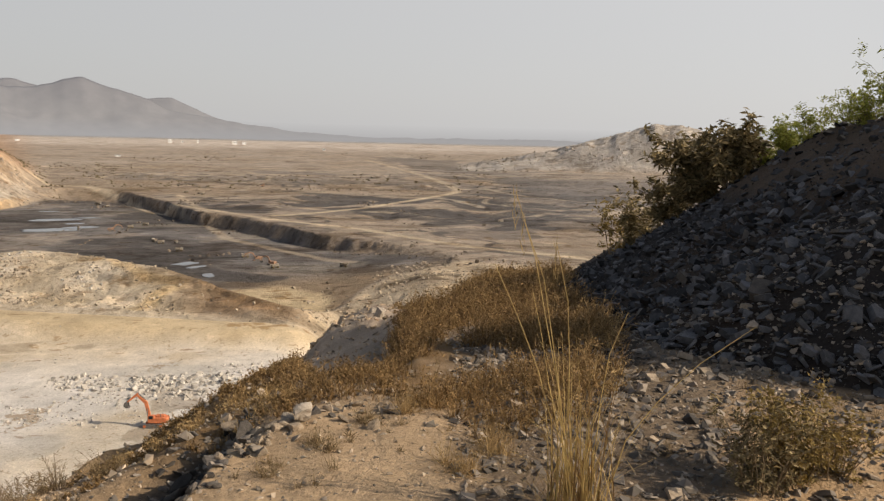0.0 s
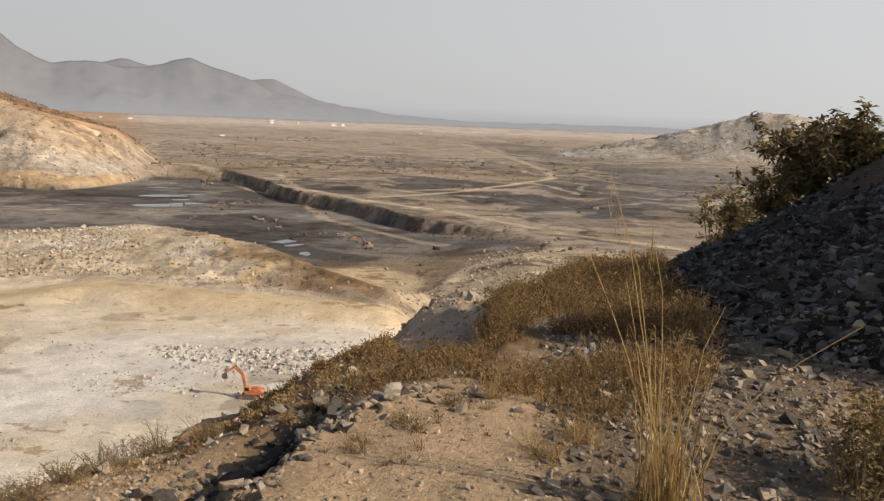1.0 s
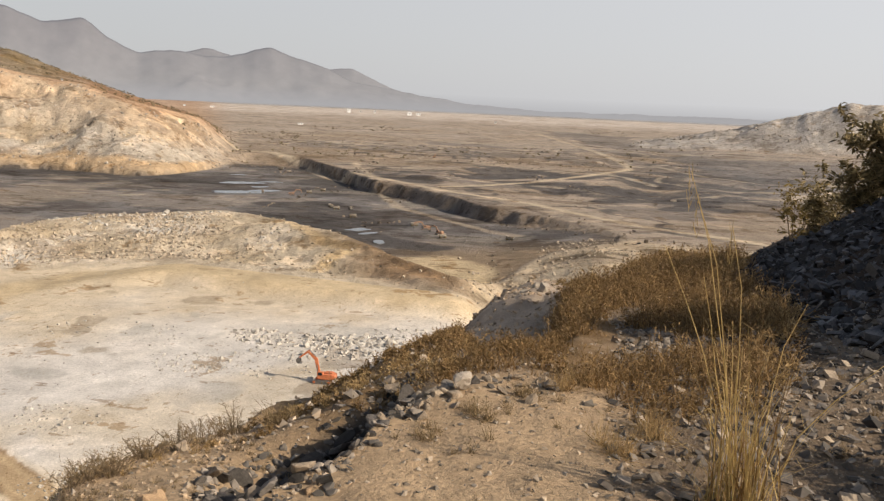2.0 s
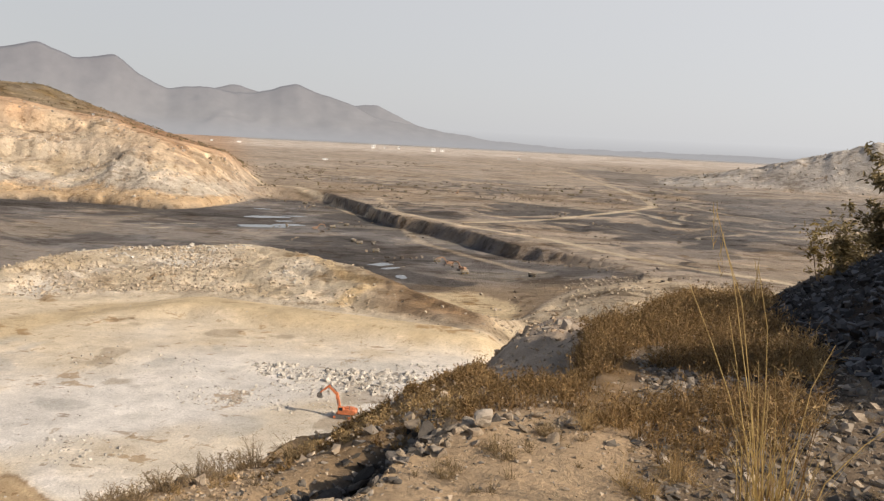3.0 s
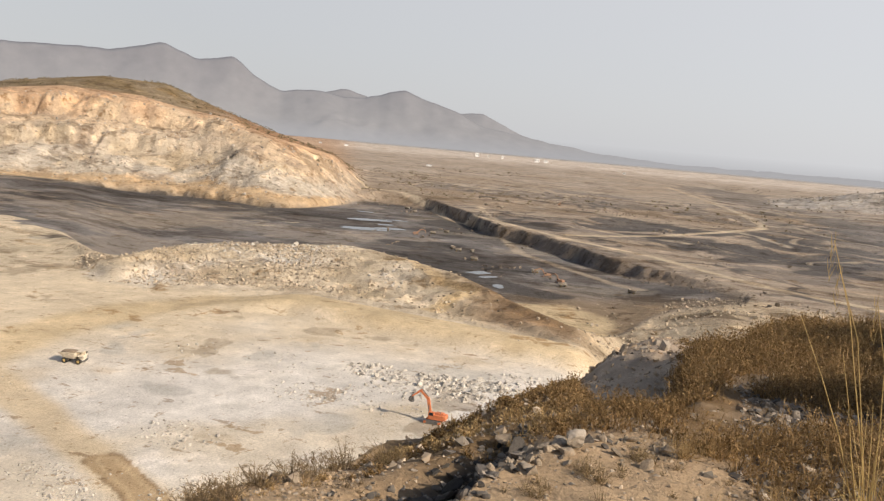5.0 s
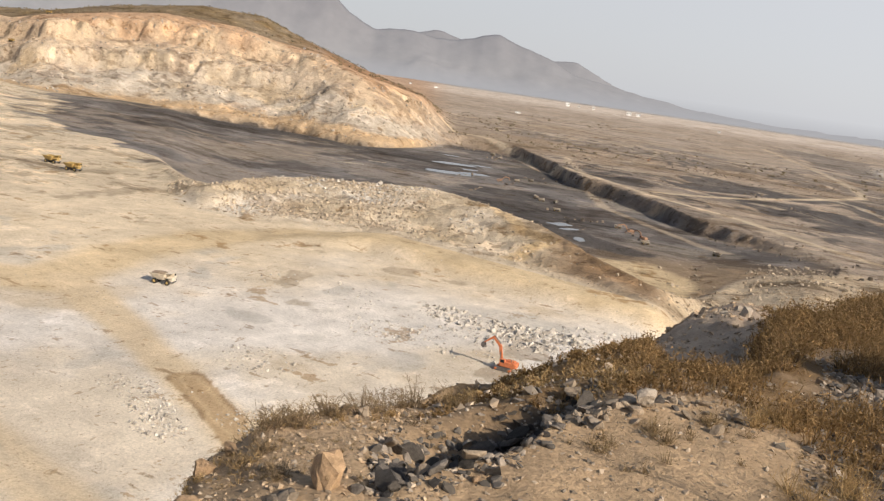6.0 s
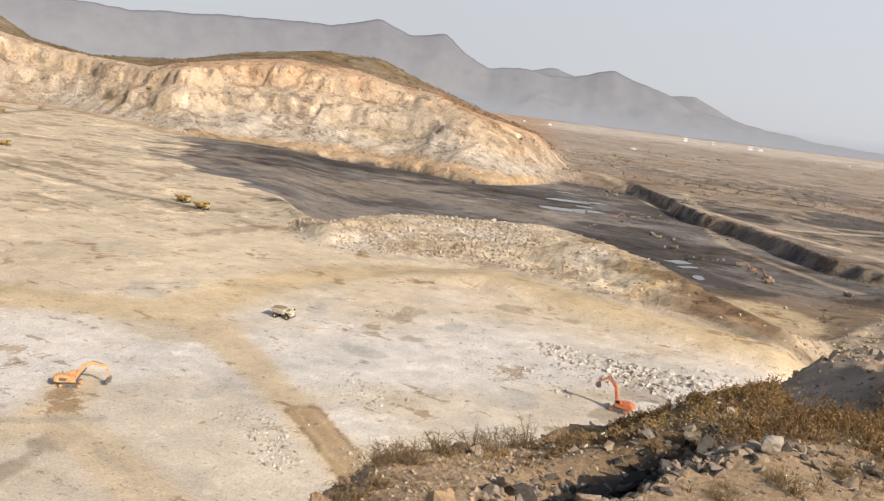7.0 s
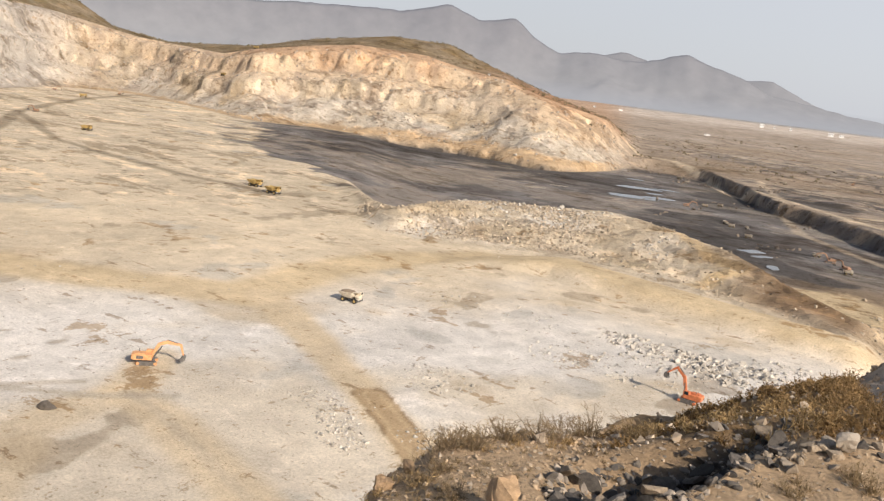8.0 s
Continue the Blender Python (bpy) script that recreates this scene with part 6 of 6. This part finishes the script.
def bush(name, label, x, y, size, stems, leaves, leaf, leaf_size, mat, seed, upright=0.6, lift=0.0, low=0.08):
    """Woody stems that fork, with many small folded leaves along the outer twigs."""
    r = np.random.default_rng(seed)
    t = thing(name, label, "bush", pose(x, y, height_at(x, y) - 0.05 + lift))
    tips = []
    for k in range(stems):
        th, out = r.uniform(0, 6.283), r.uniform(0.15, 1.0) * (1 - upright)
        h = size * r.uniform(0.65, 1.1)
        base = np.array([0.12 * size * math.cos(th), 0.12 * size * math.sin(th), 0])
        end = np.array([math.cos(th) * out * size * 1.2, math.sin(th) * out * size * 1.2, h])
        pts = [base + (end - base) * s + np.array([0, 0, 0.12 * size * math.sin(3.14 * s)]) + r.normal(0, 0.015 * size, 3) * (s > 0) for s in np.linspace(0, 1, 6)]
        stem = part("stem", tube([tuple(p) for p in pts], 0.007 * size + 0.001, 0.0012), TWIG, t)
        for j in range(6):
            s = r.uniform(low, 1.0)
            i = min(int(s * 5), 4)
            root = pts[i] + (pts[i + 1] - pts[i]) * (s * 5 - i)
            tip = root + r.normal(0, 1, 3) * np.array([0.16, 0.16, 0.10]) * size + np.array([0, 0, 0.12 * size])
            part("twig", tube([tuple(root), tuple((root + tip) / 2 + r.normal(0, 0.01 * size, 3)), tuple(tip)], 0.003 * size + 0.0005, 0.0006, 4), TWIG, stem)
            tips.append((root, tip))
    n = leaves
    pick = r.integers(0, len(tips), n)
    s = r.uniform(0.1, 1.05, n)[:, None]
    a, b = np.array([q[0] for q in tips])[pick], np.array([q[1] for q in tips])[pick]
    c = a + (b - a) * s + r.normal(0, 0.03 * size, (n, 3))
    rot = turns(n, r, 1.1)
    ls = leaf_size * r.uniform(0.5, 1.25, n)
    base = np.array([[0, 0, 0], [0.5, leaf, 0.06], [0.5, 0, -0.04], [0.5, -leaf, 0.06], [1, 0, -0.12]])
    v = np.einsum("nij,vj->nvi", rot, base) * ls[:, None, None] + c[:, None]
    f = np.array([[0, 2, 1], [0, 3, 2], [1, 2, 4], [2, 3, 4]])
    ob = new("leaves", raw_mesh("leaves", v.reshape(-1, 3), (f[None] + 5 * np.arange(n)[:, None, None]).reshape(-1, 3), mat))
    ob.parent = t
    tagged(ob, kind="stuff")
    return t


def spot(a, d):
    return -math.sin(radians(a)) * d, math.cos(radians(a)) * d


bush("bush", "dusty dark-leaved bush on the crest of the shale", *spot(-16.8, 17.0), 1.2, 24, 3600, 0.17, 0.17, LEAF_DARK, 1, 0.3)
bush("bush", "dusty bush with drooping dark leaves beside the shale", *spot(-18.6, 16.0), 1.0, 18, 2800, 0.17, 0.16, LEAF_DARK, 2, 0.3)
bush("bush", "dark straggling bush low on the shale crest", *spot(-14.8, 18.5), 1.15, 16, 2200, 0.17, 0.15, LEAF_DARK, 3, 0.3)
bush("bush", "thin straggling bush at the end of the heap", *spot(-11.6, 22), 1.25, 10, 600, 0.18, 0.15, LEAF_BROWN, 4, 0.6)
bush("bush", "low dark bush at the end of the heap", *spot(-13.0, 20), 1.1, 14, 1300, 0.18, 0.14, LEAF_DARK, 5, 0.5)
bush("bush", "yellow-green feathery bush on top of the heap", *spot(-20.2, 17.6), 0.8, 22, 3400, 0.12, 0.10, LEAF_GREEN, 6, 0.1, -0.15, 0.02)
bush("bush", "yellow-green bush on top of the heap", *spot(-21.8, 16.8), 0.7, 20, 2800, 0.12, 0.09, LEAF_GREEN, 7, 0.1, -0.12, 0.02)
bush("bush", "sparse green bush with feathery twigs on the crest", *spot(-23.3, 16.0), 0.6, 16, 1600, 0.12, 0.08, LEAF_GREEN, 8, 0.25, -0.1, 0.02)
bush("bush", "low feathery green growth along the crest", *spot(-24.9, 15.3), 0.5, 14, 1200, 0.12, 0.08, LEAF_GREEN, 18, 0.3, -0.1, 0.02)
bush("bush", "green bush standing on the top of the heap", *spot(-26.6, 14.6), 0.7, 18, 2600, 0.14, 0.08, LEAF_GREEN, 9, 0.2, -0.12, 0.02)
bush("bush", "green bush on the earth bank", *spot(-28.6, 13.8), 0.9, 16, 2200, 0.14, 0.08, LEAF_GREEN, 10, 0.25, -0.12, 0.02)
bush("low_bush", "low brown-green bush on stony ground", *spot(-23.4, 4.3), 0.44, 26, 2500, 0.24, 0.03, LEAF_BROWN, 11, 0.4)
bush("low_bush", "low dark bush growing among stones", *spot(-21.8, 4.1), 0.40, 20, 2000, 0.24, 0.03, LEAF_DARK, 12, 0.4)
bush("low_bush", "low dry bush on stony ground", *spot(-25.8, 4.4), 0.34, 16, 1500, 0.22, 0.026, LEAF_BROWN, 13, 0.35)
bush("weed", "withered thin weed on the brow of the slope", *spot(33.5, 4.2), 0.13, 14, 420, 0.10, 0.015, WITHERED, 14, 0.15)
bush("weed", "withered branching weed on the brow of the slope", *spot(35.6, 4.1), 0.14, 14, 500, 0.10, 0.015, WITHERED, 15, 0.15)
bush("weed", "dry weed standing among pale grass", *spot(30.5, 4.5), 0.14, 14, 420, 0.12, 0.018, WITHERED, 16, 0.2)
bush("weed", "dry weed low on the slope", *spot(26.0, 5.3), 0.16, 14, 420, 0.12, 0.018, WITHERED, 17, 0.2)

for k, (a, d, size, note) in enumerate(((34.6, 4.15, 0.15, "low twiggy brown plant on bare soil"), (33.0, 4.2, 0.14, "low twiggy plant beside pale stones"), (35.3, 3.7, 0.10, "small withered plant on stony soil"), (36.8, 3.6, 0.10, "small withered plant near the drop"), (28.6, 4.6, 0.16, "spreading brown twigs on the brow"), (27.0, 4.9, 0.18, "spreading brown twigs among stones"), (25.0, 5.4, 0.2, "low brown plant among dry grass"), (33.9, 3.3, 0.10, "pale dry tuft with wiry stems"), (31.0, 4.5, 0.15, "low brown plant on the brow's edge"))):
    bush("weed", note, *spot(a, d), size, 22, 900, 0.09, 0.014, WITHERED, 40 + k, 0.15)
